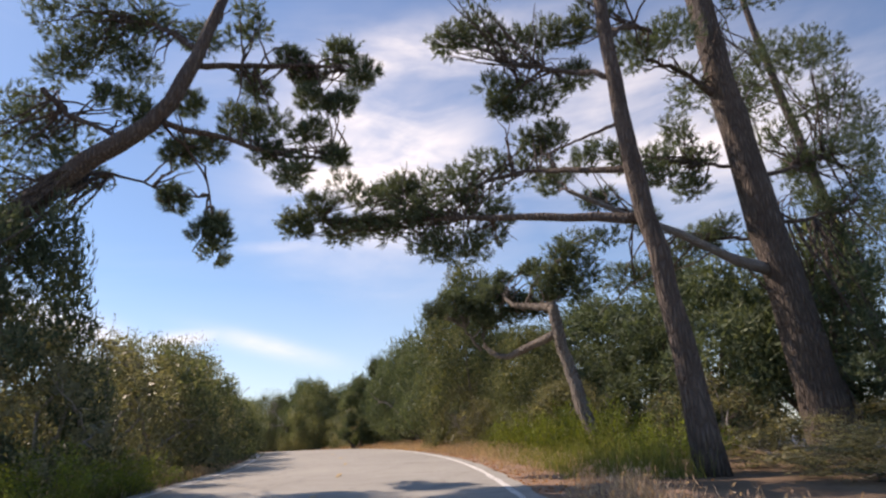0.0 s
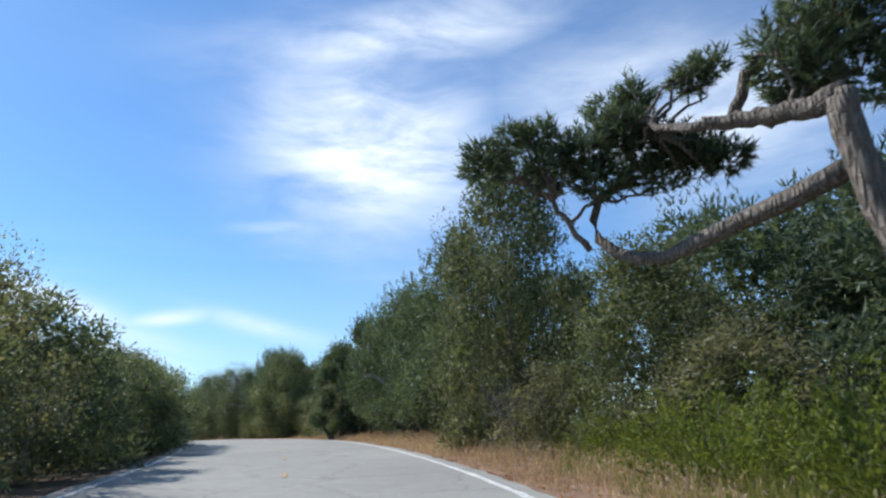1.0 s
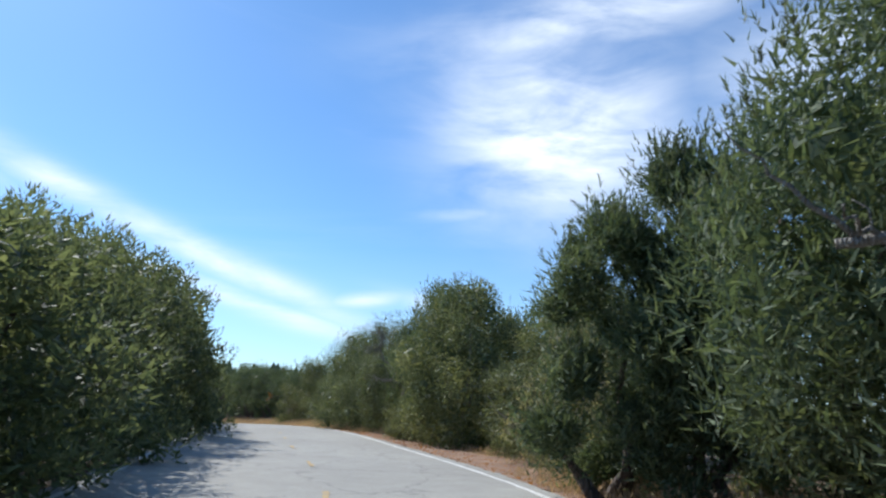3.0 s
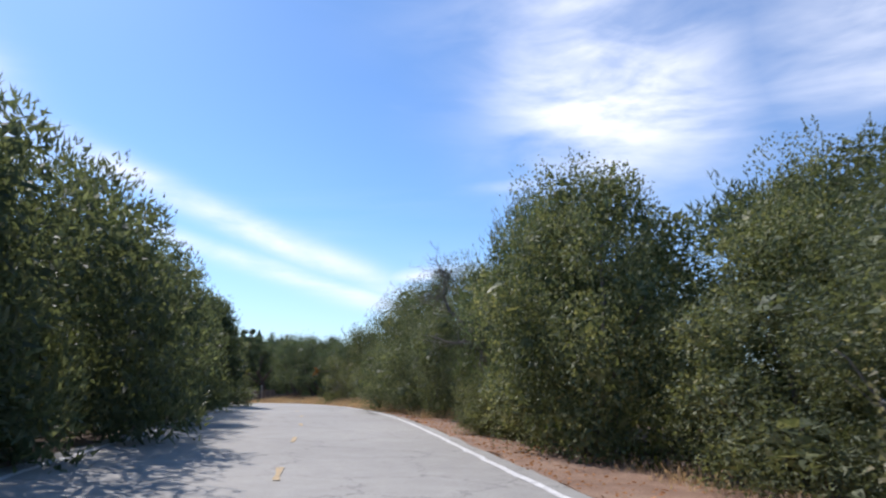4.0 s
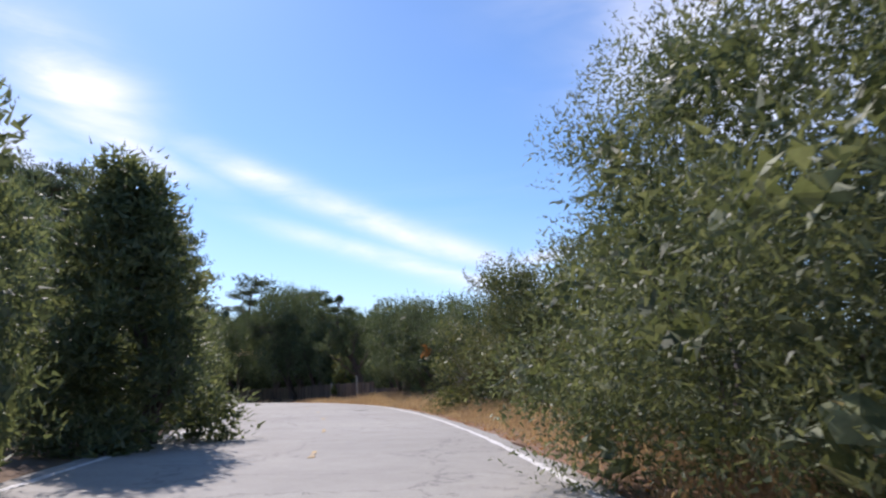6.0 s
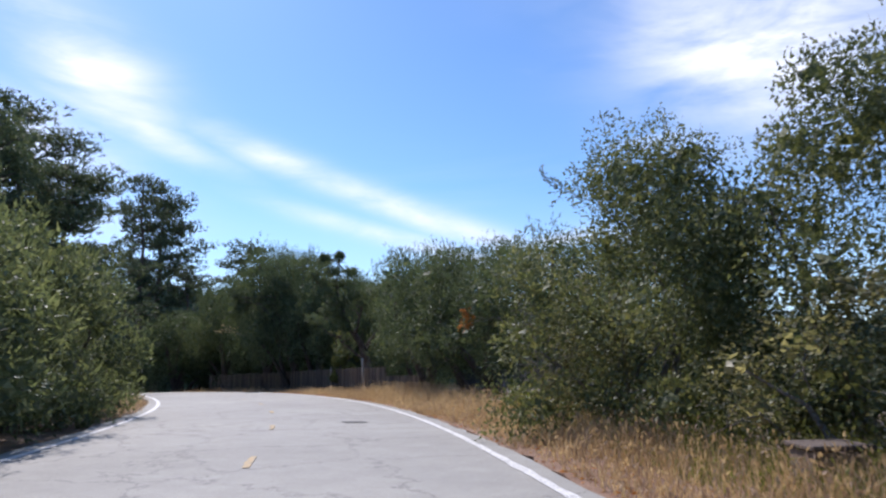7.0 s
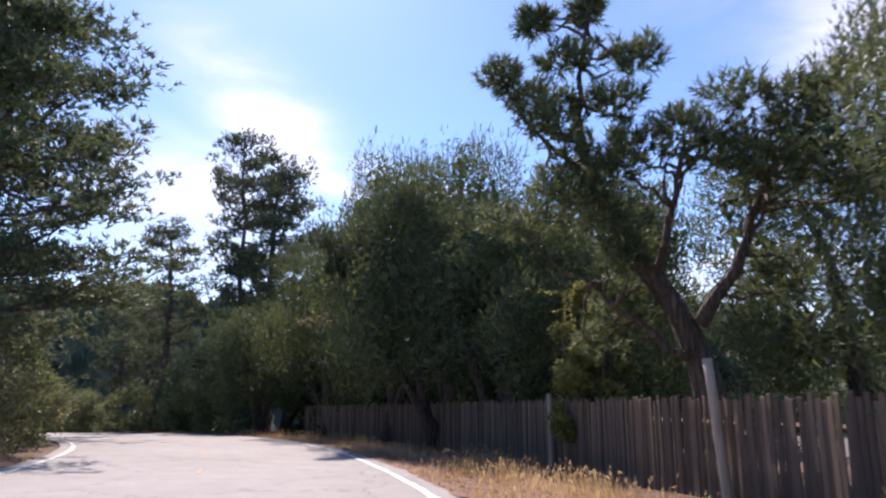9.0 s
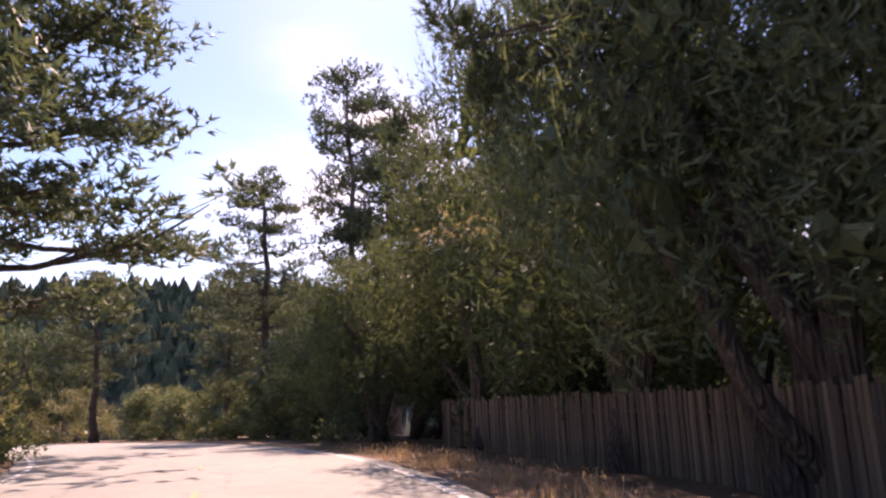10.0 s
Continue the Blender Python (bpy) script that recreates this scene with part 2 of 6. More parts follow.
M_ASPHALT = asphalt_material()
M_WHITE = paint_material("white_road_paint", (0.74, 0.73, 0.69), (0.30, 0.29, 0.27))
M_YELLOW = paint_material("yellow_road_paint", (0.48, 0.33, 0.14), (0.25, 0.23, 0.19))
M_PATCH = rough_surface("tar_patch", [(0.3, (0.07, 0.068, 0.064)), (0.7, (0.10, 0.098, 0.092))], 2.0, 80, 0.85, 0.005)
M_GROUND = rough_surface("leaf_litter_soil", [(0.25, (0.085, 0.058, 0.036)), (0.5, (0.165, 0.105, 0.062)), (0.75, (0.26, 0.175, 0.105))],
                         0.8, 26, 0.95, 0.04, (38, (0.33, 0.20, 0.10), 0.22))
M_DIRT = rough_surface("dusty_verge", [(0.3, (0.20, 0.112, 0.068)), (0.55, (0.30, 0.185, 0.118)), (0.8, (0.38, 0.26, 0.18))],
                       1.3, 34, 0.95, 0.03, (55, (0.13, 0.075, 0.04), 0.25))
M_PINE = foliage("pine_needles", (0.032, 0.055, 0.024), (0.085, 0.132, 0.052), (0.184, 0.232, 0.095), 0.30, 0.62)
M_PINE_BLUE = foliage("pine_needles_dark", (0.031, 0.055, 0.030), (0.077, 0.122, 0.059), (0.171, 0.223, 0.105), 0.30, 0.62)
M_CANDLE = foliage("pine_shoots", (0.055, 0.083, 0.039), (0.110, 0.143, 0.072), (0.187, 0.209, 0.110), 0.35, 0.5)
M_DEAD_NEEDLE = foliage("dead_needles", (0.22, 0.085, 0.025), (0.42, 0.18, 0.06), (0.58, 0.30, 0.12), 0.3, 0.7, tone=1.0)
M_DEAD_TAN = foliage("dead_tan_needles", (0.26, 0.17, 0.09), (0.44, 0.32, 0.18), (0.62, 0.48, 0.30), 0.3, 0.7)
M_LEAF = foliage("oval_leaves", (0.048, 0.068, 0.023), (0.128, 0.160, 0.047), (0.315, 0.312, 0.092), 0.26, 0.58, (0.448, 0.243, 0.093))
M_LEAF_DRY = foliage("dusty_leaves", (0.079, 0.079, 0.039), (0.176, 0.176, 0.079), (0.333, 0.298, 0.141), 0.40, 0.45, (0.386, 0.229, 0.106))
M_LANCE = foliage("narrow_leaves", (0.045, 0.068, 0.025), (0.114, 0.150, 0.052), (0.255, 0.290, 0.112), 0.26, 0.56, (0.383, 0.325, 0.153))
M_CYPRESS = foliage("cypress_sprays", (0.048, 0.069, 0.030), (0.109, 0.146, 0.057), (0.220, 0.252, 0.099), 0.38, 0.55)
M_BROOM = foliage("green_weeds", (0.060, 0.085, 0.018), (0.150, 0.190, 0.035), (0.290, 0.320, 0.070), 0.35, 0.5, tone=1.0)
M_GRASS_DRY = foliage("dry_grass_blades", (0.30, 0.165, 0.095), (0.48, 0.300, 0.185), (0.64, 0.465, 0.315), 0.35, 0.6, clump=0.5, tone=0.74)
M_GRASS_GREEN = foliage("green_grass_blades", (0.085, 0.11, 0.03), (0.19, 0.215, 0.06), (0.36, 0.33, 0.11), 0.35, 0.5, clump=0.5, tone=1.0)
M_BARK = bark("pine_bark", (0.070, 0.052, 0.044), (0.33, 0.265, 0.22))
M_BARK_PALE = bark("pale_bark", (0.20, 0.165, 0.135), (0.46, 0.40, 0.34), 7.0)
M_TWIG = bark("grey_dead_wood", (0.34, 0.31, 0.28), (0.64, 0.60, 0.55), 12.0)
M_STAKE = wood_material("weathered_stakes", (0.11, 0.082, 0.064), (0.25, 0.195, 0.155))
M_POST = wood_material("grey_post_wood", (0.22, 0.20, 0.18), (0.40, 0.37, 0.33))
M_ROOF = rough_surface("pale_shingles", [(0.3, (0.33, 0.28, 0.22)), (0.7, (0.44, 0.38, 0.31))], 0.7, 9, 0.9, 0.03)
M_STUCCO = rough_surface("stucco", [(0.3, (0.42, 0.36, 0.29)), (0.7, (0.50, 0.44, 0.36))], 1.2, 30, 0.9, 0.01)
M_DARKWALL = rough_surface("dark_boards", [(0.3, (0.05, 0.045, 0.042)), (0.7, (0.085, 0.075, 0.07))], 1.5, 18, 0.9, 0.01)
M_HILL = rough_surface("far_slope", [(0.3, (0.035, 0.045, 0.03)), (0.7, (0.08, 0.085, 0.05))], 0.02, 0.4, 1.0, 0.5)
# the blue of distance haze is put straight into the far hills' colour
M_FARBLUE = rough_surface("bay_hills_haze_blue", [(0.3, (0.10, 0.14, 0.22)), (0.7, (0.14, 0.18, 0.27))], 0.004, 0.03, 1.0, 1.0)

# ---------------------------------------------------------------- mesh helpers


def mesh_from(name, verts, faces, mat, smooth=False):
    me = bpy.data.meshes.new(name)
    me.from_pydata(np.asarray(verts, float).tolist(), [], faces if isinstance(faces, list) else faces.tolist())
    me.materials.append(mat)
    if smooth:
        me.polygons.foreach_set("use_smooth", [True] * len(me.polygons))
    me.update()
    return me


def soup(name, corners, mat):
    """One mesh of separate triangles or quads: corners is (n, 3 or 4, 3)."""
    n, k, _ = corners.shape
    return mesh_from(name, corners.reshape(-1, 3), np.arange(n * k).reshape(n, k), mat)


def part(name, me, parent, label="", kind=""):
    ob = new(name, me)
    ob.parent = parent
    return tagged(ob, label, kind=kind)


def bm_mesh(name, bm, mat):
    me = bpy.data.meshes.new(name)
    bm.to_mesh(me)
    bm.free()
    me.materials.append(mat)
    return me


def unit(v):
    return v / np.maximum(np.linalg.norm(v, axis=-1, keepdims=True), 1e-9)


def tube(points, radii, sides=8, lump=0.0, rng=None):
    """A tapered, slightly lumpy limb along points: verts and quad faces."""
    pts, rad = np.asarray(points, float), np.asarray(radii, float)
    tan = unit(np.gradient(pts, axis=0))
    ref = np.array((0.3, 0.9, 0.2)) if abs(tan[0][2]) > 0.8 else np.array((0.0, 0.0, 1.0))
    a = unit(np.cross(tan, ref))
    b = np.cross(tan, a)
    ang = np.linspace(0, 2 * math.pi, sides, endpoint=False)
    r = rad[:, None] * (1 + (rng.normal(0, lump, (len(pts), sides)) if lump else 0))
    v = pts[:, None] + r[..., None] * (np.cos(ang)[None, :, None] * a[:, None] + np.sin(ang)[None, :, None] * b[:, None])
    f = [(i * sides + j, i * sides + (j + 1) % sides, (i + 1) * sides + (j + 1) % sides, (i + 1) * sides + j)
         for i in range(len(pts) - 1) for j in range(sides)]
    f.append(tuple(range(sides))[::-1])
    f.append(tuple((len(pts) - 1) * sides + j for j in range(sides)))
    return v.reshape(-1, 3), f


def wiggle(rng, a, b, n, sway, sag=0.0):
    """A bent line from a to b."""
    a, b = np.asarray(a, float), np.asarray(b, float)
    t = np.linspace(0, 1, n)[:, None]
    off = np.cumsum(rng.normal(0, sway, (n, 3)), axis=0)
    off = off - t * off[-1] - (1 - t) * off[0]
    p = a + (b - a) * t + off
    p[:, 2] -= sag * (t * (1 - t))[:, 0] * 4
    return p


def smooth_line(points, n):
    """A rounded line through a few points."""
    p = np.asarray(points, float)
    t = np.arange(len(p))
    u = np.linspace(0, len(p) - 1, n)
    out = np.stack([np.interp(u, t, p[:, k]) for k in range(3)], 1)
    for _ in range(3):
        out[1:-1] = 0.25 * out[:-2] + 0.5 * out[1:-1] + 0.25 * out[2:]
    return out


def limbs(name, tubes, mat):
    """Several limbs of one tree joined into one mesh."""
    V, F, o = [], [], 0
    for v, f in tubes:
        V.append(v)
        F += [tuple(i + o for i in q) for q in f]
        o += len(v)
    return mesh_from(name, np.concatenate(V), F, mat, True)


def tufts(rng, pos, way, size, needles, length, width, spread):
    """Bottle-brush shoots: needles all round a short axis; (n, 3, 3) triangles."""
    n = len(pos)
    ax = unit(way)
    ref = unit(rng.normal(size=(n, 3)))
    p1 = unit(np.cross(ax, ref))
    p2 = np.cross(ax, p1)
    k = needles
    th = rng.uniform(0, 2 * math.pi, (n, k))
    out = np.cos(th)[..., None] * p1[:, None] + np.sin(th)[..., None] * p2[:, None]
    base = pos[:, None] + ax[:, None] * (rng.uniform(0, 1, (n, k)) * size[:, None])[..., None]
    d = unit(ax[:, None] * (1 - spread) + out * spread + rng.normal(0, 0.12, (n, k, 3)))
    ln = length * rng.uniform(0.7, 1.2, (n, k))[..., None]
    side = unit(np.cross(d, ax[:, None] + 0.3 * rng.normal(size=(n, k, 3)))) * (width * 0.5)
    tri = np.stack([base - side, base + side, base + d * ln], axis=2)
    return tri.reshape(-1, 3, 3)


def leaves(rng, pos, way, length, width, jitter=0.9):
    """Folded lozenge leaves; (n, 4, 3)."""
    n = len(pos)
    d = unit(way + jitter * rng.normal(size=(n, 3)))
    side = unit(np.cross(d, rng.normal(size=(n, 3))))
    up = np.cross(side, d)
    l = (length * rng.uniform(0.6, 1.25, n))[:, None]
    w = (width * rng.uniform(0.7, 1.2, n))[:, None]
    a = pos
    b = pos + d * l * 0.5 + side * w * 0.5 + up * w * 0.15
    c = pos + d * l
    e = pos + d * l * 0.5 - side * w * 0.5 + up * w * 0.15
    return np.stack([a, b, c, e], 1)


def ball_points(rng, n, low=0.0):
    v = unit(rng.normal(size=(n, 3)))
    return v * rng.uniform(low ** 3, 1, n)[:, None] ** (1 / 3)


def lobes(rng, count, height, radius, base, shape, size=(0.26, 0.42)):
    """Centres and radii of the clumps that make up a crown of uneven outline."""
    out = []
    for i in range(count):
        u = (i + rng.uniform(0, 1)) / count
        s = radius * rng.uniform(*size)
        a = i * 2.4 + rng.uniform(-0.7, 0.7)
        r = max(0.0, radius * shape(u) - s * 0.75) * math.sqrt(rng.uniform(0.25, 1.0)) * rng.uniform(0.85, 1.15)
        z = base + (height - base) * u - s * 0.55
        out.append((r * math.cos(a), r * math.sin(a), max(z, s * 0.55), s))
    return np.array(out)


def skin(rng, lob, n, depth=1.0, hide=0.78, flat=0.85):
    """n places on the outside of the joined clumps, with the way outwards."""
    P, W, have = [], [], 0
    prob = lob[:, 3] ** 2 / np.sum(lob[:, 3] ** 2)
    squash = np.array((1, 1, flat))
    for _ in range(12):
        k = rng.choice(len(lob), n * 2, p=prob)
        v = unit(rng.normal(size=(n * 2, 3)))
        p = lob[k, :3] + v * lob[k, 3:] * squash * depth * rng.uniform(0.92, 1.06, (n * 2, 1))
        ok = p[:, 2] > 0.05
        for j in range(len(lob)):
            q = (p - lob[j, :3]) / (lob[j, 3] * squash)
            ok &= ((q * q).sum(1) > (hide * depth) ** 2) | (k == j)
        P.append(p[ok])
        W.append(v[ok])
        have += ok.sum()
        if have >= n:
            break
    return np.concatenate(P)[:n], np.concatenate(W)[:n]


def round_cage():
    """A unit ball of few faces: places and triangles."""
    bm = bmesh.new()
    bmesh.ops.create_icosphere(bm, subdivisions=2, radius=1.0)
    v = np.array([p.co[:] for p in bm.verts])
    f = np.array([[p.index for p in q.verts] for q in bm.faces])
    bm.free()
    return v, f


CAGE_V, CAGE_F = round_cage()


def heart(rng, root, lob, size, mat, per=200, flat=0.85, core=0.42):
    """The leafy inside of a crown: a ragged dense core in each clump, and loose shaded leaves round it."""
    squash = np.array((1, 1, flat))
    k = rng.choice(len(lob), per * len(lob), p=lob[:, 3] ** 2 / np.sum(lob[:, 3] ** 2))
    way = unit(rng.normal(size=(len(k), 3)))
    p = lob[k, :3] + way * (lob[k, 3] * rng.uniform(0.45, 0.88, len(k)))[:, None] * squash
    way, p = way[p[:, 2] > 0.06], p[p[:, 2] > 0.06]
    d = unit(way * 0.7 + rng.normal(0, 0.8, p.shape))
    across = unit(np.cross(d, rng.normal(size=p.shape))) * (size[1] * rng.uniform(0.6, 1.2, len(p)))[:, None] * 0.5
    tip = p + d * (size[0] * rng.uniform(0.6, 1.3, len(p)))[:, None]
    loose = np.stack([p - across, p + across, tip], 1)
    dense = []
    for x, y, z, rad in lob:
        q = np.array((x, y, z)) + CAGE_V * (rad * core * rng.uniform(0.62, 1.12, len(CAGE_V)))[:, None] * squash
        q[:, 2] = np.maximum(q[:, 2], 0.03)
        dense.append(q[CAGE_F[rng.random(len(CAGE_F)) < 0.42]])
    part("inner_growth", soup("inner_growth", np.concatenate([loose] + dense), mat), root, kind="stuff")


def sprigs(rng, lob, clumps, size, depth=1.0):
    """Places and sizes of the small leaf clumps that cover a crown, with the way outwards."""
    c, w = skin(rng, lob, clumps, depth, 0.80)
    return c, w, rng.uniform(*size, len(c))


def about(rng, clump, n, low=0.45, tall=1.0):
    """n places in and on the small clumps, and the way out of them."""
    c, w, r = clump
    k = rng.choice(len(c), n, p=r ** 2 / np.sum(r ** 2))
    q = ball_points(rng, n, low)
    return c[k] + q * r[k, None] * np.array((1, 1, tall)), unit(unit(q) + w[k] * 0.5)


def within(rng, lob, n, length, width, rise, depth=0.80):
    """Larger shaded leaves further in, between the outer clumps and the heart; (n, 3, 3)."""
    p, w = skin(rng, lob, n, depth, 0.72)
    d = unit(w * 0.8 + np.array((0, 0, rise)) + rng.normal(0, 0.7, p.shape))
    side = unit(np.cross(d, rng.normal(size=p.shape))) * (width * 0.5 * rng.uniform(0.7, 1.2, (n, 1)))
    p = p - d * length * 0.5 - w * rng.uniform(0, 0.06, (n, 1))
    return np.stack([p - side, p + side, p + d * length * rng.uniform(0.6, 1.2, (n, 1))], 1)


def needles_on(rng, clump, n, length, width, rise, jitter=0.45, low=0.3, tall=1.0):
    """Single narrow leaves or needle bunches standing off the clumps; (n, 3, 3)."""
    p, w = about(rng, clump, n, low, tall)
    d = unit(w + np.array((0, 0, rise)) + rng.normal(0, jitter, p.shape))
    side = unit(np.cross(d, rng.normal(size=p.shape))) * (width * 0.5 * rng.uniform(0.7, 1.2, (len(p), 1)))
    ln = length * rng.uniform(0.6, 1.2, (len(p), 1))
    p = p - d * ln * 0.4
    return np.stack([p - side, p + side, p + d * ln], 1)


def tri_quad(name, tri, quad, mat):
    """One mesh of separate triangles and separate quads."""
    n = len(tri) * 3
    faces = np.arange(n).reshape(-1, 3).tolist() + (n + np.arange(len(quad) * 4)).reshape(-1, 4).tolist()
    return mesh_from(name, np.concatenate([tri.reshape(-1, 3), quad.reshape(-1, 3)]), faces, mat)


# ---------------------------------------------------------------- tree kinds (each built once, then copied)


def stems(rng, root, count, lob, r0, mat, sway=0.10):
    """Stems from the foot into the crown, each a part."""
    for i in range(count):
        t = lob[rng.integers(len(lob))]
        foot = rng.normal(0, 0.12 + 0.05 * count, 3)
        foot[2] = -0.15
        n = 7
        p = wiggle(rng, foot, t[:3], n, sway)
        part("trunk", limbs("trunk", [tube(p, np.linspace(r0 * rng.uniform(0.7, 1.1), r0 * 0.18, n), 7, 0.06, rng)], mat), root)


def pine_bush(seed, height=6.0, radius=2.8, base=0.5, mat=None, candles=True, count=34, shape=None, open_foot=0.0, shoots=760, needles=12, fine=(0.13, 0.020),
              under=7000, foot=3, girth=0.15, inside=210, clumps=420, coarse=1.0):
    rng = np.random.default_rng(seed)
    shape = shape or (lambda u: 0.80 + 0.42 * math.sin(math.pi * min(1, u * 0.8 + 0.12)) - 0.42 * u * u)
    root = new("pine_tree")
    lob = lobes(rng, count, height - 0.05, radius, base + open_foot, shape, (0.21, 0.36))
    fingers = sprigs(rng, lob, clumps, (0.22, 0.42))
    pos, w = about(rng, fingers, shoots, 0.6, 1.5)
    tri = tufts(rng, pos - w * 0.06, w * 0.6 + np.array((0, 0, 0.9)), rng.uniform(0.16, 0.46, len(pos)), needles, fine[0], fine[1], 0.42)
    low = needles_on(rng, fingers, under, fine[0] * 1.35, fine[1] * 1.8, 0.7, tall=1.4)
    mid = within(rng, lob, under // 2, fine[0] * 1.4 * coarse, fine[1] * 1.9 * coarse, 0.6, 0.92)
    deepest = within(rng, lob, under * 3 // 5, 0.20 * coarse, 0.050 * coarse, 0.5, 0.80)
    part("crown", soup("crown", np.concatenate([tri, low, mid, deepest]), mat or M_PINE), root, kind="stuff")
    heart(rng, root, lob, (0.22 * coarse, 0.045 * coarse), mat or M_PINE, inside)
    if candles:
        pos, w = skin(rng, lob, 420)
        up = np.where((w[:, 2] > 0.30) & (pos[:, 2] > height * 0.35))[0][:130]
        pos = pos[up]
        way = w[up] * 0.16 + np.array((0, 0, 1.0)) + rng.normal(0, 0.05, (len(up), 3))
        size = rng.uniform(0.12, 0.42, len(up)) * np.where(pos[:, 2] > height * 0.7, 1.0, 0.65)
        part("new_growth", soup("new_growth", tufts(rng, pos - w[up] * 0.08, way, size, 24, 0.095, 0.030, 0.50), M_CANDLE), root, "upright pale new shoots", "stuff")
    stems(rng, root, foot, lob, girth, M_BARK)
    return root


def leafy(seed, kind, height=5.5, radius=2.6, base=0.25, mat=None, count=36, outer=5500, leaf=(0.062, 0.036), droop=0.0, stemmat=None, twigs=0, under=11000, shape=None,
          sprig=(0.3, 0.7), clumps=135, inside=330):
    rng = np.random.default_rng(seed)
    shape = shape or (lambda u: 0.86 + 0.40 * math.sin(math.pi * min(1, u + 0.1)) - 0.40 * u * u)
    root = new(kind)
    lob = lobes(rng, count, height - 0.05, radius, base, shape, (0.22, 0.38))
    clump = sprigs(rng, lob, clumps, (0.12 * radius, 0.23 * radius))
    g, w = about(rng, clump, outer, 0.6)
    quads = [leaves(rng, g, w * 0.9 + np.array((0, 0, 0.35 - droop)), leaf[0], leaf[1], 0.6)]
    broad = max(leaf[1], 0.028)
    tri = np.concatenate([needles_on(rng, clump, under, leaf[0] * 1.25, broad * 1.4, 0.3 - droop, 0.8),
                          within(rng, lob, under // 4, leaf[0] * 1.3, leaf[1] * 1.5, 0.2 - droop, 0.92), within(rng, lob, under // 3, leaf[0] * 1.5, leaf[1] * 1.9, 0.2 - droop, 0.78)])
    g, w = skin(rng, lob, int(outer / 90))
    for p, o in zip(g, w):
        o = unit(o + np.array((0, 0, 0.8)) + rng.normal(0, 0.25, 3))
        t = np.linspace(0.0, rng.uniform(*sprig), 18)[:, None]
        quads.append(leaves(rng, p + o * t + np.array((0, 0, -0.2)) * t * t, np.tile(o, (18, 1)) + np.array((0, 0, -droop)), leaf[0] * 1.05, leaf[1], 0.7))
    heart(rng, root, lob, (leaf[0] * 1.7, max(leaf[1], 0.026) * 1.9), mat or M_LEAF, inside, core=0.45)
    part("crown", tri_quad("crown", tri, np.concatenate(quads), mat or M_LEAF), root, kind="stuff")
    stems(rng, root, 4, lob, 0.085, stemmat or M_BARK_PALE)
    if twigs:
        tubes = []
        g, w = skin(rng, lob, twigs, 0.9)
        for p0, o in zip(g, w):
            p = wiggle(rng, p0 - o * 0.5, p0 + o * rng.uniform(0.25, 0.6) + np.array((0, 0, rng.uniform(0, 0.4))), 8, 0.05)
            tubes.append(tube(p, np.linspace(0.020, 0.005, 8), 5))
            for j in (3, 5):
                tubes.append(tube(wiggle(rng, p[j], p[j] + rng.normal(0, 0.25, 3), 5, 0.03), np.linspace(0.010, 0.003, 5), 4))
        part("twig_tangle", limbs("twig_tangle", tubes, M_TWIG), root, "bare grey dead twigs", "stuff")
    return root


def leafy_branch(name, label, foot, tip, length, seed):
    """A long leafy twig standing out of a tree top: stem, side twigs and leaves."""
    rng = np.random.default_rng(seed)
    root = new(name)
    base = np.array((foot[0], foot[1], foot[2] + float(rise(foot[0], foot[1]))))
    root.location = base
    p = wiggle(rng, (0, 0, 0), np.array(tip) - np.array(foot), 12, 0.03)
    part("stem", limbs("stem", [tube(p, np.linspace(0.018, 0.005, 12), 6)], M_BARK_PALE), root)
    tubes, V = [], []
    for j in range(3, 12):
        for _ in range(2):
            g = wiggle(rng, p[j], p[j] + rng.normal(0, length, 3) + np.array((0, 0, length * 0.6)), 7, 0.02)
            tubes.append(tube(g, np.linspace(0.007, 0.003, 7), 4))
            k = rng.integers(1, 7, 20)
            V.append(leaves(rng, g[k] + rng.normal(0, 0.03, (20, 3)), np.tile(g[-1] - g[0], (20, 1)), 0.075, 0.042, 0.9))
    part("twig_tangle", limbs("twig_tangle", tubes, M_BARK_PALE), root, kind="stuff")
    part("leaves", soup("leaves", np.concatenate(V), M_LEAF), root, kind="stuff")
    return tagged(root, label, "branch")


def cypress(seed, height=4.6, radius=2.8, point=0.0, count=34, mat=None, name="cypress_hedge_tree"):
    rng = np.random.default_rng(seed)
    if point:
        shape = lambda u: 1.06 - 0.72 * u ** 1.1
    else:
        shape = lambda u: 1.02 - 0.45 * u ** 4
    root = new(name)
    lob = lobes(rng, count, height, radius, 0.1, shape, (0.22, 0.36) if not point else (0.20, 0.34))
    clump = sprigs(rng, lob, 260, (0.20, 0.38))
    pos, w = about(rng, clump, 380, 0.7)
    tri = tufts(rng, pos - w * 0.08, w * 0.8 + np.array((0, 0, 0.6)), rng.uniform(0.08, 0.22, len(pos)), 6, 0.075, 0.022, 0.42)
    low = needles_on(rng, clump, 4600, 0.15, 0.050, 0.6)
    g, w = skin(rng, lob, 60)
    tall = tufts(rng, g, w * 0.8 + np.array((0, 0, 0.9)), rng.uniform(0.2, 0.45, len(g)), 18, 0.10, 0.022, 0.32)
    part("crown", soup("crown", np.concatenate([tri, low, tall, within(rng, lob, 1100, 0.18, 0.075, 0.5, 0.92), within(rng, lob, 900, 0.23, 0.10, 0.5, 0.80)]), mat or M_CYPRESS), root, kind="stuff")
    heart(rng, root, lob, (0.22, 0.08), mat or M_CYPRESS, 130)
    stems(rng, root, 2, lob, 0.13, M_BARK)
    return root


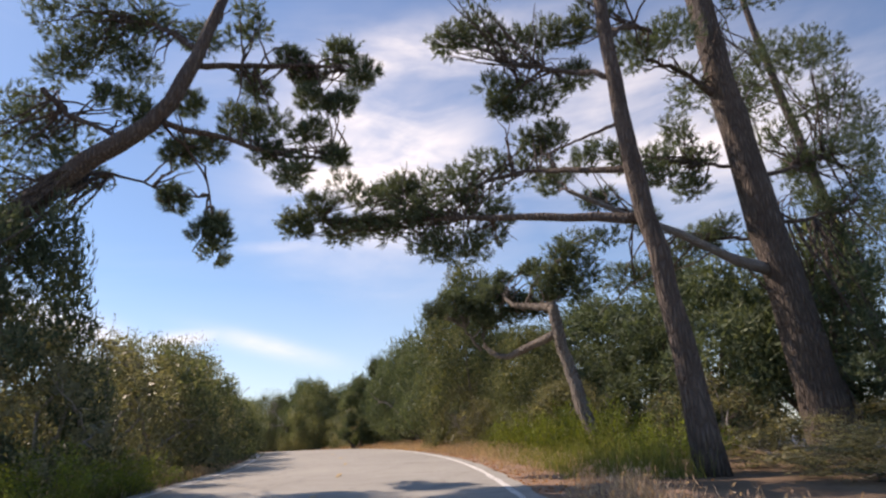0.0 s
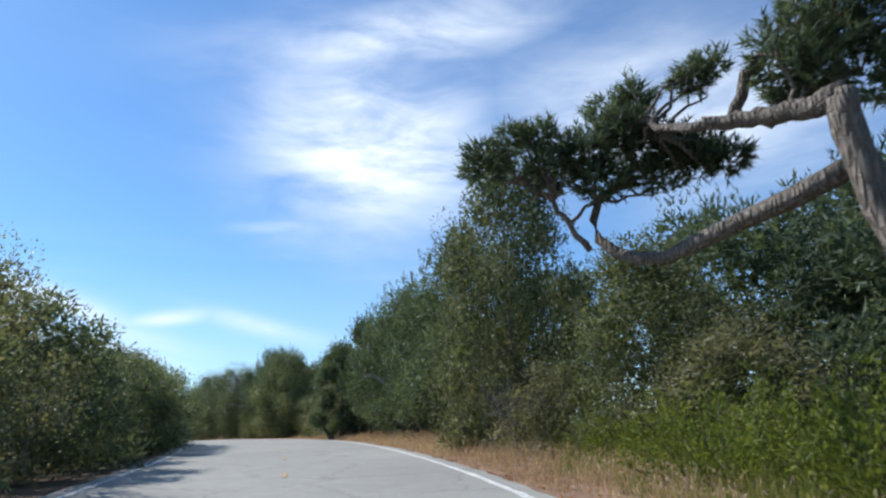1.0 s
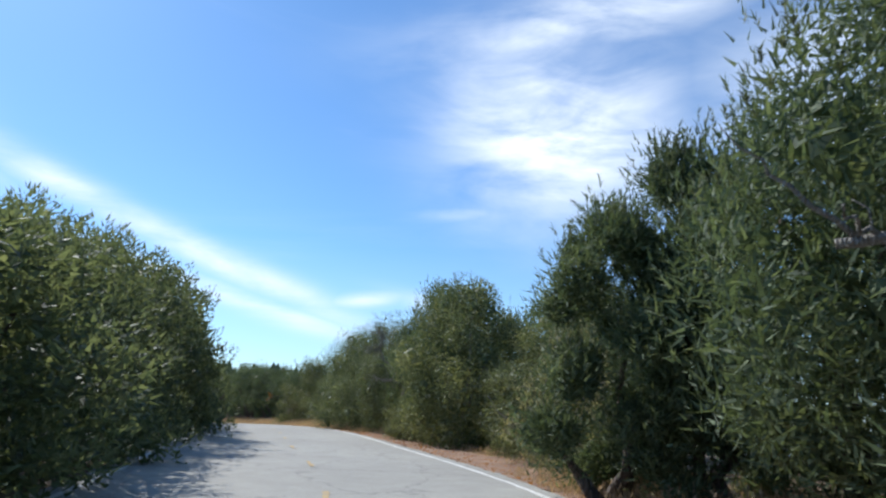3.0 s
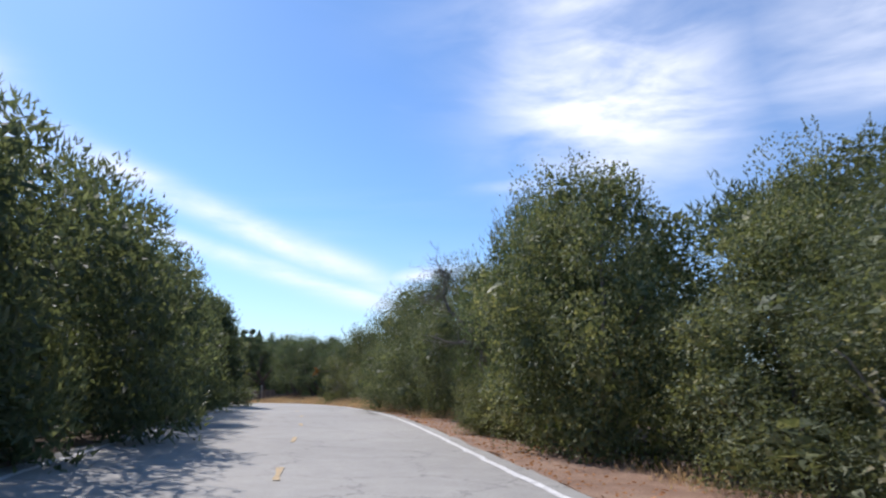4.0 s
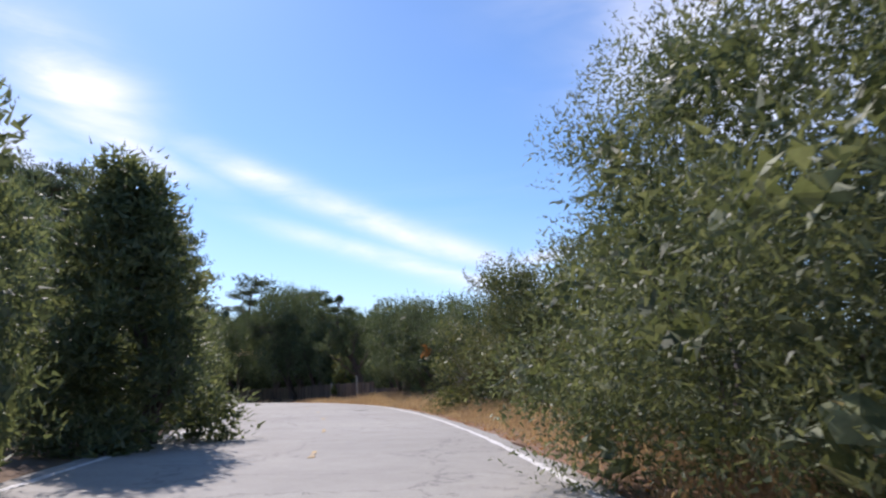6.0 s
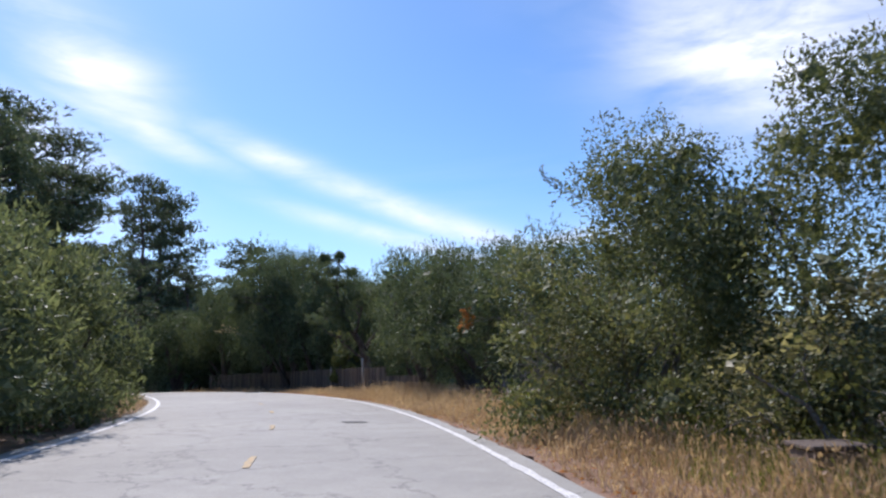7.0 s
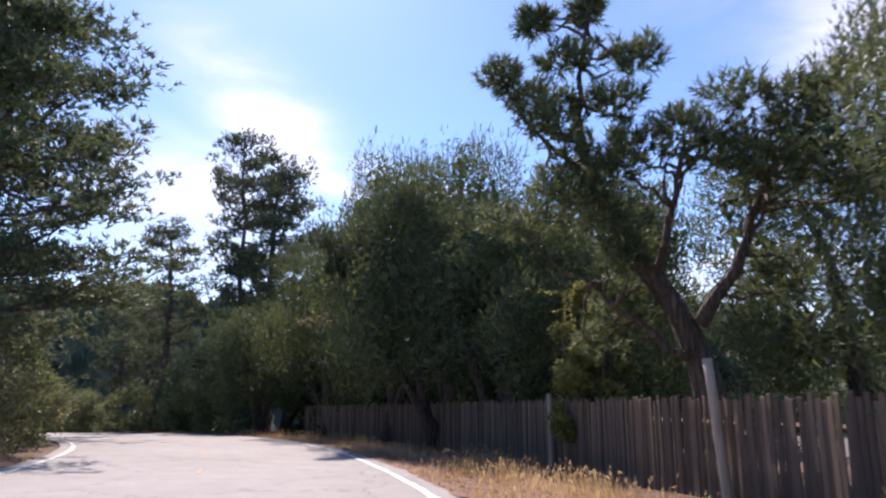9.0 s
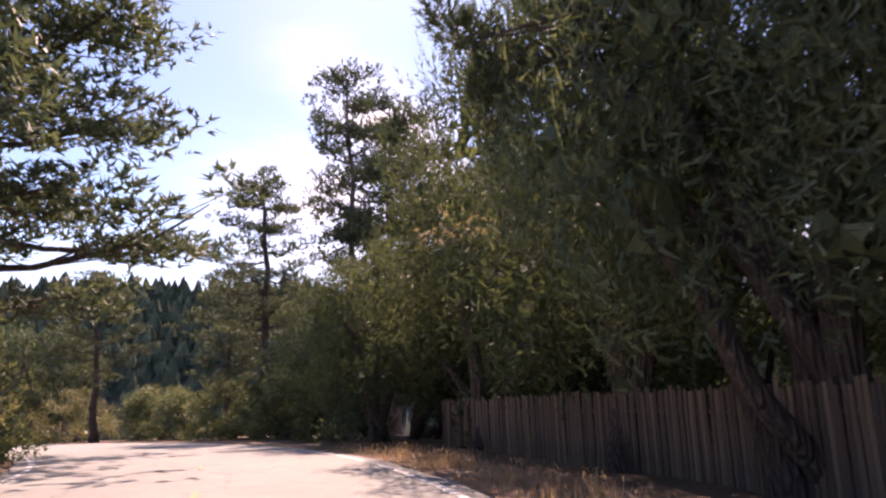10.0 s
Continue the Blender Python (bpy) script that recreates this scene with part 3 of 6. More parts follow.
def tall_pine(seed, height=20.0, spread=5.0, clear=0.35, lean=(0, 0), plates=26, r0=0.38, dense=1.0, name="tall_pine_tree", puffs=22, fine=(0.27, 0.08)):
    """An old coast pine: long bare trunk, level plates of needles with sky between them."""
    rng = np.random.default_rng(seed)
    root = new(name)
    top = np.array((lean[0], lean[1], height))
    line = wiggle(rng, (0, 0, -0.3), top, 14, 0.16)
    part("trunk", limbs("trunk", [tube(line, np.linspace(r0, r0 * 0.16, 14) * (1 + 0.25 * np.exp(-np.arange(14) * 1.2)), 9, 0.06, rng)], M_BARK), root)
    V, tubes = [], []
    for i in range(plates):
        u = clear + (1 - clear) * (i + rng.uniform(0, 1)) / plates
        k = u * 13
        p0 = line[int(k)] + (line[min(13, int(k) + 1)] - line[int(k)]) * (k - int(k))
        a = i * 2.4 + rng.uniform(-0.5, 0.5)
        w = (u - clear) / (1 - clear)
        reach = spread * (0.35 + 0.9 * math.sin(math.pi * (0.18 + 0.74 * w))) * rng.uniform(0.45, 1.0) * (1.0 - 0.45 * w)
        p1 = p0 + np.array((reach * math.cos(a), reach * math.sin(a), reach * rng.uniform(0.05, 0.45)))
        br = wiggle(rng, p0, p1, 8, 0.10, 0.12 * reach)
        part("branch", limbs("branch", [tube(br, np.linspace(0.10 * (1.2 - u) + 0.035, 0.018, 8), 6)], M_BARK), root)
        for j in range(int(6 * dense)):
            g = br[rng.integers(3, 8)] + rng.normal(0, 0.42, 3) * np.array((1, 1, 0.35)) * (0.5 + spread / 6)
            s = rng.uniform(0.45, 0.95) * spread / 5
            tubes.append(tube(wiggle(rng, br[rng.integers(2, 7)], g, 4, 0.05), np.linspace(0.03, 0.01, 4), 4))
            q = ball_points(rng, puffs, 0.3)
            V.append(tufts(rng, g + q * s * np.array((1, 1, 0.45)), unit(q) * 0.8 + np.array((0, 0, 0.9)), rng.uniform(0.15, 0.4, puffs), 6, fine[0], fine[1], 0.55))
    part("twig_tangle", limbs("twig_tangle", tubes, M_BARK), root, kind="stuff")
    part("crown", soup("crown", np.concatenate(V), M_PINE_BLUE), root, kind="stuff")
    return root


def broom(seed, height=1.5, radius=1.1):
    """A soft green roadside shrub of thin upright sprays."""
    rng = np.random.default_rng(seed)
    root = new("green_shrub")
    V, tubes = [], []
    for i in range(46):
        a, r = rng.uniform(0, 6.28), radius * math.sqrt(rng.uniform(0, 1))
        foot = np.array((0.35 * r * math.cos(a), 0.35 * r * math.sin(a), 0))
        tip = np.array((r * math.cos(a), r * math.sin(a), height * rng.uniform(0.6, 1.1) * (1 - 0.45 * (r / radius) ** 2)))
        p = wiggle(rng, foot, tip, 9, 0.04)
        if i % 4 == 0:
            tubes.append(tube(p, np.linspace(0.012, 0.003, 9), 4))
        t = rng.uniform(0.15, 1.0, 62) ** 0.8
        k = t * 8
        i0 = np.minimum(k.astype(int), 7)
        pos = p[i0] + (p[i0 + 1] - p[i0]) * (k - i0)[:, None] + rng.normal(0, 0.05, (62, 3))
        V.append(leaves(rng, pos, np.tile(unit(tip - foot), (62, 1)), 0.085, 0.026, 0.45))
    part("foliage", soup("foliage", np.concatenate(V), M_BROOM), root, kind="stuff")
    part("stem_tangle", limbs("stem_tangle", tubes, M_BARK), root, kind="stuff")
    return root


# ---------------------------------------------------------------- the road's line
EDGE = np.array([(2.2, -60), (1.9, -30), (1.6, -12), (1.35, 0), (1.15, 9), (0.95, 14), (0.4, 20.3), (-0.6, 25.7), (-2.2, 32.8), (-4.3, 40.2), (-6.4, 45.2),
                 (-9.0, 49.9), (-11.4, 53.6), (-14.6, 59.3), (-18.0, 65.1), (-21.5, 70.5), (-25.7, 76.1), (-29.9, 81.1), (-34.8, 86.4),
                 (-40.5, 91.6), (-46.5, 95.8), (-52.0, 99.1), (-57.4, 102.1), (-62.5, 104.3), (-70, 106.3), (-78, 106.6), (-86, 105.2),
                 (-95, 101.5), (-106, 94.5), (-120, 82), (-140, 60), (-165, 25)], float)
LANE, WIDTH = 3.2, 6.4


def resample(p, step):
    d = np.concatenate([[0], np.cumsum(np.linalg.norm(np.diff(p, axis=0), axis=1))])
    s = np.arange(0, d[-1], step)
    q = np.stack([np.interp(s, d, p[:, k]) for k in range(2)], 1)
    for _ in range(60):
        q[1:-1] = 0.25 * q[:-2] + 0.5 * q[1:-1] + 0.25 * q[2:]
    return q


LINE = resample(EDGE, 0.5)
TAN = unit(np.gradient(LINE, axis=0))
RIGHT = np.stack([TAN[:, 1], -TAN[:, 0]], 1)
S = np.concatenate([[0], np.cumsum(np.linalg.norm(np.diff(LINE, axis=0), axis=1))])
S = S - S[np.argmin(np.hypot(LINE[:, 0] - 1.35, LINE[:, 1]))]


def along(s, d):
    """Metres along the right edge line, and to the right of it (left is negative)."""
    p = np.array([np.interp(s, S, LINE[:, 0]), np.interp(s, S, LINE[:, 1])])
    r = np.array([np.interp(s, S, RIGHT[:, 0]), np.interp(s, S, RIGHT[:, 1])])
    return p + d * unit(r)


def beside(x, y):
    """Signed metres from the right edge line for arrays of places (right is positive), and the metres along."""
    xy = np.stack([np.ravel(x), np.ravel(y)], 1)
    best, idx = np.full(len(xy), 1e9), np.zeros(len(xy), int)
    for k in range(0, len(LINE), 4):
        q = (xy[:, 0] - LINE[k, 0]) ** 2 + (xy[:, 1] - LINE[k, 1]) ** 2
        m = q < best
        best[m], idx[m] = q[m], k
    rel = xy - LINE[idx]
    side = np.einsum("ij,ij->i", rel, RIGHT[idx])
    return np.sign(side) * np.sqrt(best), S[idx], side


CREST, BEND = (-20.0, 55.0), 1300.0     # the road runs over a long low rise: its top, and the radius of its back


def rise(x, y):
    """How far the land lies above or below the top of the rise."""
    r = np.hypot(np.asarray(x, float) - CREST[0], np.asarray(y, float) - CREST[1])
    near = np.minimum(r, 110.0)
    return -near * near / (2 * BEND) - np.clip(r - 110.0, 0, 120.0) * (110.0 / BEND) * 0.5


def relief(x, y):
    """Small unevenness of the land beside the road, and its fall towards the bay."""
    d, s, side = beside(x, y)
    x, y = np.ravel(x), np.ravel(y)
    z = np.full(len(x), -0.05)
    out = np.where(d > 0, d - 0.5, -d - WIDTH - 0.5)
    soft = np.clip(out / 2.5, 0, 1)
    z += soft * 0.08 * (np.sin(x * 0.9 + 1.3 * np.sin(y * 0.7)) + np.sin(y * 1.1 + x * 0.35)) * 0.5
    fall = np.clip(d - 13, 0, None)
    z -= np.where(d > 0, 95 * (1 - np.exp(-fall * 0.10 / 95)), 0)
    z += np.where(d < 0, np.clip(-d - 14, 0, 160) * 0.04, 0)
    return z


def ground_height(x, y):
    return relief(x, y) + rise(np.ravel(x), np.ravel(y))


def spot(s, d):
    p = along(s, d)
    return Vector((p[0], p[1], float(ground_height(p[:1], p[1:])[0])))


# ---------------------------------------------------------------- ground, road, far land


def axis_steps(lo, hi, step, far):
    mid = list(np.arange(lo, hi + step, step))
    a, g = [], step
    v = lo
    while v > -far:
        g *= 1.22
        v -= g
        a.append(v)
    b, g, v = [], step, mid[-1]
    while v < far:
        g *= 1.22
        v += g
        b.append(v)
    return np.array(a[::-1] + mid + b)


def build_ground():
    xs, ys = axis_steps(-125, 35, 1.6, 4200), axis_steps(-25, 140, 1.6, 4200)
    X, Y = np.meshgrid(xs, ys)
    Z = ground_height(X, Y)
    V = np.stack([X.ravel(), Y.ravel(), Z], 1)
    w, h = len(xs), len(ys)
    i = np.arange(w * (h - 1)).reshape(h - 1, w)[:, :-1].ravel()
    F = np.stack([i, i + 1, i + w + 1, i + w], 1)
    ob = new("ground", mesh_from("ground", V, F, M_GROUND, True))
    tagged(ob, "brown soil strewn with leaf litter and needles", "ground", kind="structure")


def strip(name, s0, s1, d0, d1, z, mat, step=0.5, thick=0.0, ragged=0.0, seed=0):
    """A ribbon that follows the road, between two distances from its right edge line."""
    rng = np.random.default_rng(seed)
    ss = np.arange(s0, s1 + step * 0.5, step)
    n = len(ss)
    a = np.array([along(s, d0 + (rng.normal(0, ragged) if ragged else 0)) for s in ss])
    b = np.array([along(s, d1 + (rng.normal(0, ragged) if ragged else 0)) for s in ss])
    za, zb = z + rise(a[:, 0], a[:, 1]), z + rise(b[:, 0], b[:, 1])
    V = [(*p, q) for p, q in zip(a, za)] + [(*p, q) for p, q in zip(b, zb)]
    F = [(i, n + i, n + i + 1, i + 1) for i in range(n - 1)]
    if thick:
        V += [(*p, q - thick) for p, q in zip(a, za)] + [(*p, q - thick) for p, q in zip(b, zb)]
        F += [(2 * n + i, i, i + 1, 2 * n + i + 1) for i in range(n - 1)]
        F += [(n + i, 3 * n + i, 3 * n + i + 1, n + i + 1) for i in range(n - 1)]
    return mesh_from(name, V, F, mat)


def build_road():
    road = new("road", strip("road", -58, 235, -WIDTH - 0.35, 0.32, 0.0, M_ASPHALT, 0.5, 0.12, 0.03, 5))
    tagged(road, "narrow sun-bleached grey asphalt road with faded lines", "road", kind="structure")
    part("edge_line", strip("edge_line", -58, 230, -0.06, 0.06, 0.005, M_WHITE, 0.35, 0, 0.012, 6), road, "worn white painted edge line")
    part("edge_line", strip("edge_line", -58, 230, -WIDTH - 0.06, -WIDTH + 0.06, 0.005, M_WHITE, 0.35, 0, 0.012, 7), road, "worn white painted edge line")
    for k in range(-6, 40):
        s = 0.6 + k * 5.0
        part("lane_dash", strip("lane_dash", s, s + 1.1, -LANE - 0.04, -LANE + 0.04, 0.005, M_YELLOW, 0.2, 0, 0.012, 40 + k), road,
             "faded yellow centre dash" if k == -6 else "")
    for s, d, ln, wd in ((96.6, -1.5, 0.45, 0.45), (74.0, -0.35, 0.9, 0.25), (72.4, -0.5, 0.35, 0.3)):
        part("tar_patch", strip("tar_patch", s, s + ln, d - wd / 2, d + wd / 2, 0.004, M_PATCH, 0.12, 0, 0.04, int(s)), road, "dark tar repair patch")
    verge = new("pavement_verge", strip("pavement_verge", -40, 140, 0.30, 2.3, -0.012, M_DIRT, 0.7, 0.1, 0.14, 9))
    tagged(verge, "dusty reddish-brown soil verge beside the asphalt", "verge", kind="structure")


build_ground()
build_road()

# ---------------------------------------------------------------- far land


def ridge(name, centre_az, span, dist, base, top, mat, seed, label, ragged, climb=0.0):
    """A long far hill: a real slope with an uneven crest."""
    rng = np.random.default_rng(seed)
    n = 140
    az = np.radians(np.linspace(centre_az - span / 2, centre_az + span / 2, n))
    crest = top * (0.96 + 0.04 * np.sin(np.linspace(0, 5.5, n) + seed)) + climb * (np.degrees(az) - centre_az) + np.convolve(rng.normal(0, ragged, n), np.ones(5) / 5, "same")
    ends = np.minimum(1, np.minimum(np.arange(n), np.arange(n)[::-1]) / 10)
    V = []
    for k, (r, z) in enumerate(((0.8, 0.0), (0.9, 0.55), (1.0, 1.0), (1.25, 0.3))):
        zz = base + (crest - base) * z * ends
        V.append(np.stack([-np.sin(az) * dist * r, np.cos(az) * dist * r, zz], 1))
    F = [(k * n + i, k * n + i + 1, (k + 1) * n + i + 1, (k + 1) * n + i) for k in range(3) for i in range(n - 1)]
    ob = new(name, mesh_from(name, np.concatenate(V), F, mat, True))
    tagged(ob, label, "hill", kind="structure")
    return crest, az


FAR = 235.0


def far_forest():
    crest, az = ridge("backdrop_ridge", 30, 70, FAR, -14, 10.5, M_HILL, 3, "dark wooded ridge far behind the road", 0.4, 0.25)
    rng = np.random.default_rng(8)
    pos = []
    for i in range(3200):
        k = rng.integers(0, len(az) - 1)
        f = rng.uniform(0, 1)
        a = az[k] + (az[k + 1] - az[k]) * f
        u = rng.uniform(0, 1) ** 0.6
        r = FAR * (0.8 + 0.2 * u)
        z = -14 + (crest[k] + 14) * (0.55 * min(1, u * 2) + 0.45 * max(0, u * 2 - 1)) - 1
        pos.append((-math.sin(a) * r, math.cos(a) * r, z))
    pos = np.array(pos)
    sz = rng.uniform(2.4, 5.2, len(pos))
    V = []
    for lift, wide, tall in ((0.0, 0.55, 0.75), (0.35, 0.42, 0.7), (0.7, 0.26, 0.55)):
        th = rng.uniform(0, 6.28, len(pos))
        for q in range(3):
            b = th + q * 2.1
            c = pos + np.stack([0 * sz, 0 * sz, lift * sz], 1)
            e = np.stack([np.cos(b), np.sin(b), 0 * b], 1) * (sz * wide)[:, None]
            e2 = np.stack([np.cos(b + 2.1), np.sin(b + 2.1), 0 * b], 1) * (sz * wide)[:, None]
            V.append(np.stack([c + e, c + e2, c + np.stack([0 * sz, 0 * sz, tall * sz], 1)], 1))
    ob = new("far_woods", soup("far_woods", np.concatenate(V), M_PINE_BLUE))
    tagged(ob, "dark conifer woods covering the far ridge", "woods", kind="stuff")
    ridge("backdrop_bay_hills", 5, 120, 3000, -110, -38, M_FARBLUE, 5, "hills across the bay, blue haze painted into their colour", 3.0)


far_forest()

# ---------------------------------------------------------------- trees along the road
PROTO = {}


def protos():
    for k in range(3):
        PROTO["pine", k] = pine_bush(20 + k, base=0.9, open_foot=0.25, foot=4)
        PROTO["leaf", k] = leafy(40 + k, "broadleaf_tree", mat=M_LEAF)
        PROTO["dusty", k] = leafy(50 + k, "dusty_shrub", 3.4, 2.0, 0.1, M_LEAF_DRY, 20, 1500, (0.055, 0.028), 0.0, M_TWIG, 12, 3600, clumps=110, inside=120)
        PROTO["lance", k] = leafy(60 + k, "willow_tree", 6.5, 2.8, 0.3, M_LANCE, 36, 8000, (0.080, 0.018), 0.2, M_BARK_PALE, 0, 11000, sprig=(0.4, 1.0))
        PROTO["cypress", k] = cypress(70 + k)
        PROTO["tall", k] = tall_pine(90 + k)
        PROTO["broom", k] = broom(100 + k)
    PROTO["tall", 3] = tall_pine(94, spread=6.0, clear=0.22, plates=34, dense=1.7, puffs=18, fine=(0.30, 0.095))
    PROTO["spire", 0] = cypress(80, 5.0, 1.7, 1.0, 50, name="pointed_cypress_tree")
    PROTO["slim", 0] = pine_bush(26, 5.0, 1.5, 0.4, count=20, shape=lambda u: 0.95 - 0.35 * u)
    for k in range(2):
        PROTO["dark", k] = pine_bush(27 + k, 6.5, 3.0, 0.6, mat=M_PINE_BLUE, count=22, shoots=200, needles=8, fine=(0.17, 0.036), under=3300, candles=False, clumps=240, coarse=1.6, inside=90)
        PROTO["umbrella", k] = pine_bush(29 + k, 7.0, 3.6, 2.0, count=34, shape=lambda u: 0.95 + 0.15 * u - 0.42 * u ** 3, open_foot=0.3, foot=4, girth=0.24)


SIZE = {"pine": (6.0, 2.8), "leaf": (5.5, 2.6), "dusty": (3.4, 2.0), "lance": (6.5, 2.8), "cypress": (4.6, 2.8), "tall": (20.0, 5.0), "broom": (1.5, 1.1),
        "spire": (5.0, 1.7), "slim": (5.0, 1.5), "dark": (6.5, 3.0), "umbrella": (7.0, 3.6)}
TAGS = {"pine": ("bushy young coast pine with upright pale shoots, beside the road", "pine tree", "roadside pines"),
        "leaf": ("broadleaf tree with small glossy yellow-green leaves beside the verge", "tree", "broadleaf trees"),
        "dusty": ("dusty olive-brown shrub with bare grey twigs at the roadside", "shrub", "dusty shrubs"),
        "lance": ("dense dark green tree with narrow willow-like leaves by the road", "tree", "narrow-leaved trees"),
        "cypress": ("dense clipped-looking dark cypress mass along the road edge", "cypress", "roadside cypresses"),
        "tall": ("tall old coast pine with bare trunk and flat needle plates", "pine tree", "tall pines"),
        "broom": ("bright green feathery shrub growing on the verge", "shrub", "green verge shrubs"),
        "spire": ("pointed dark cypress with ragged feathery tip at the road edge", "cypress", "roadside cypresses"),
        "slim": ("small narrow pine with a tuft of upright shoots", "pine tree", "roadside pines"),
        "dark": ("dark shaded pine standing behind the roadside trees", "pine tree", "background pines"),
        "umbrella": ("spreading dark pine with bare lower trunk beside the fence", "pine tree", "spreading pines")}
USED = set()


def plant(kind, v, s, d, height, radius, turn=0.0, sink=0.0, label=""):
    """Stands one tree or shrub at metres along and beside the edge line."""
    key = (kind, v if (kind, v) in PROTO else 0)
    h0, r0 = SIZE[kind]
    p = spot(s, d)
    m = Matrix.Translation((p.x, p.y, p.z - sink)) @ Matrix.Rotation(radians(turn), 4, "Z") @ Matrix.Diagonal((radius / r0, radius / r0, height / h0, 1))
    if key in USED:
        ob = copy_thing(PROTO[key], m)
        ob.matrix_basis = m
    else:
        ob = PROTO[key]
        ob.matrix_basis = m
        USED.add(key)
    lab, cat, grp = TAGS[kind]
    tagged(ob, label or lab, cat, grp)
    return ob


protos()
L = -WIDTH
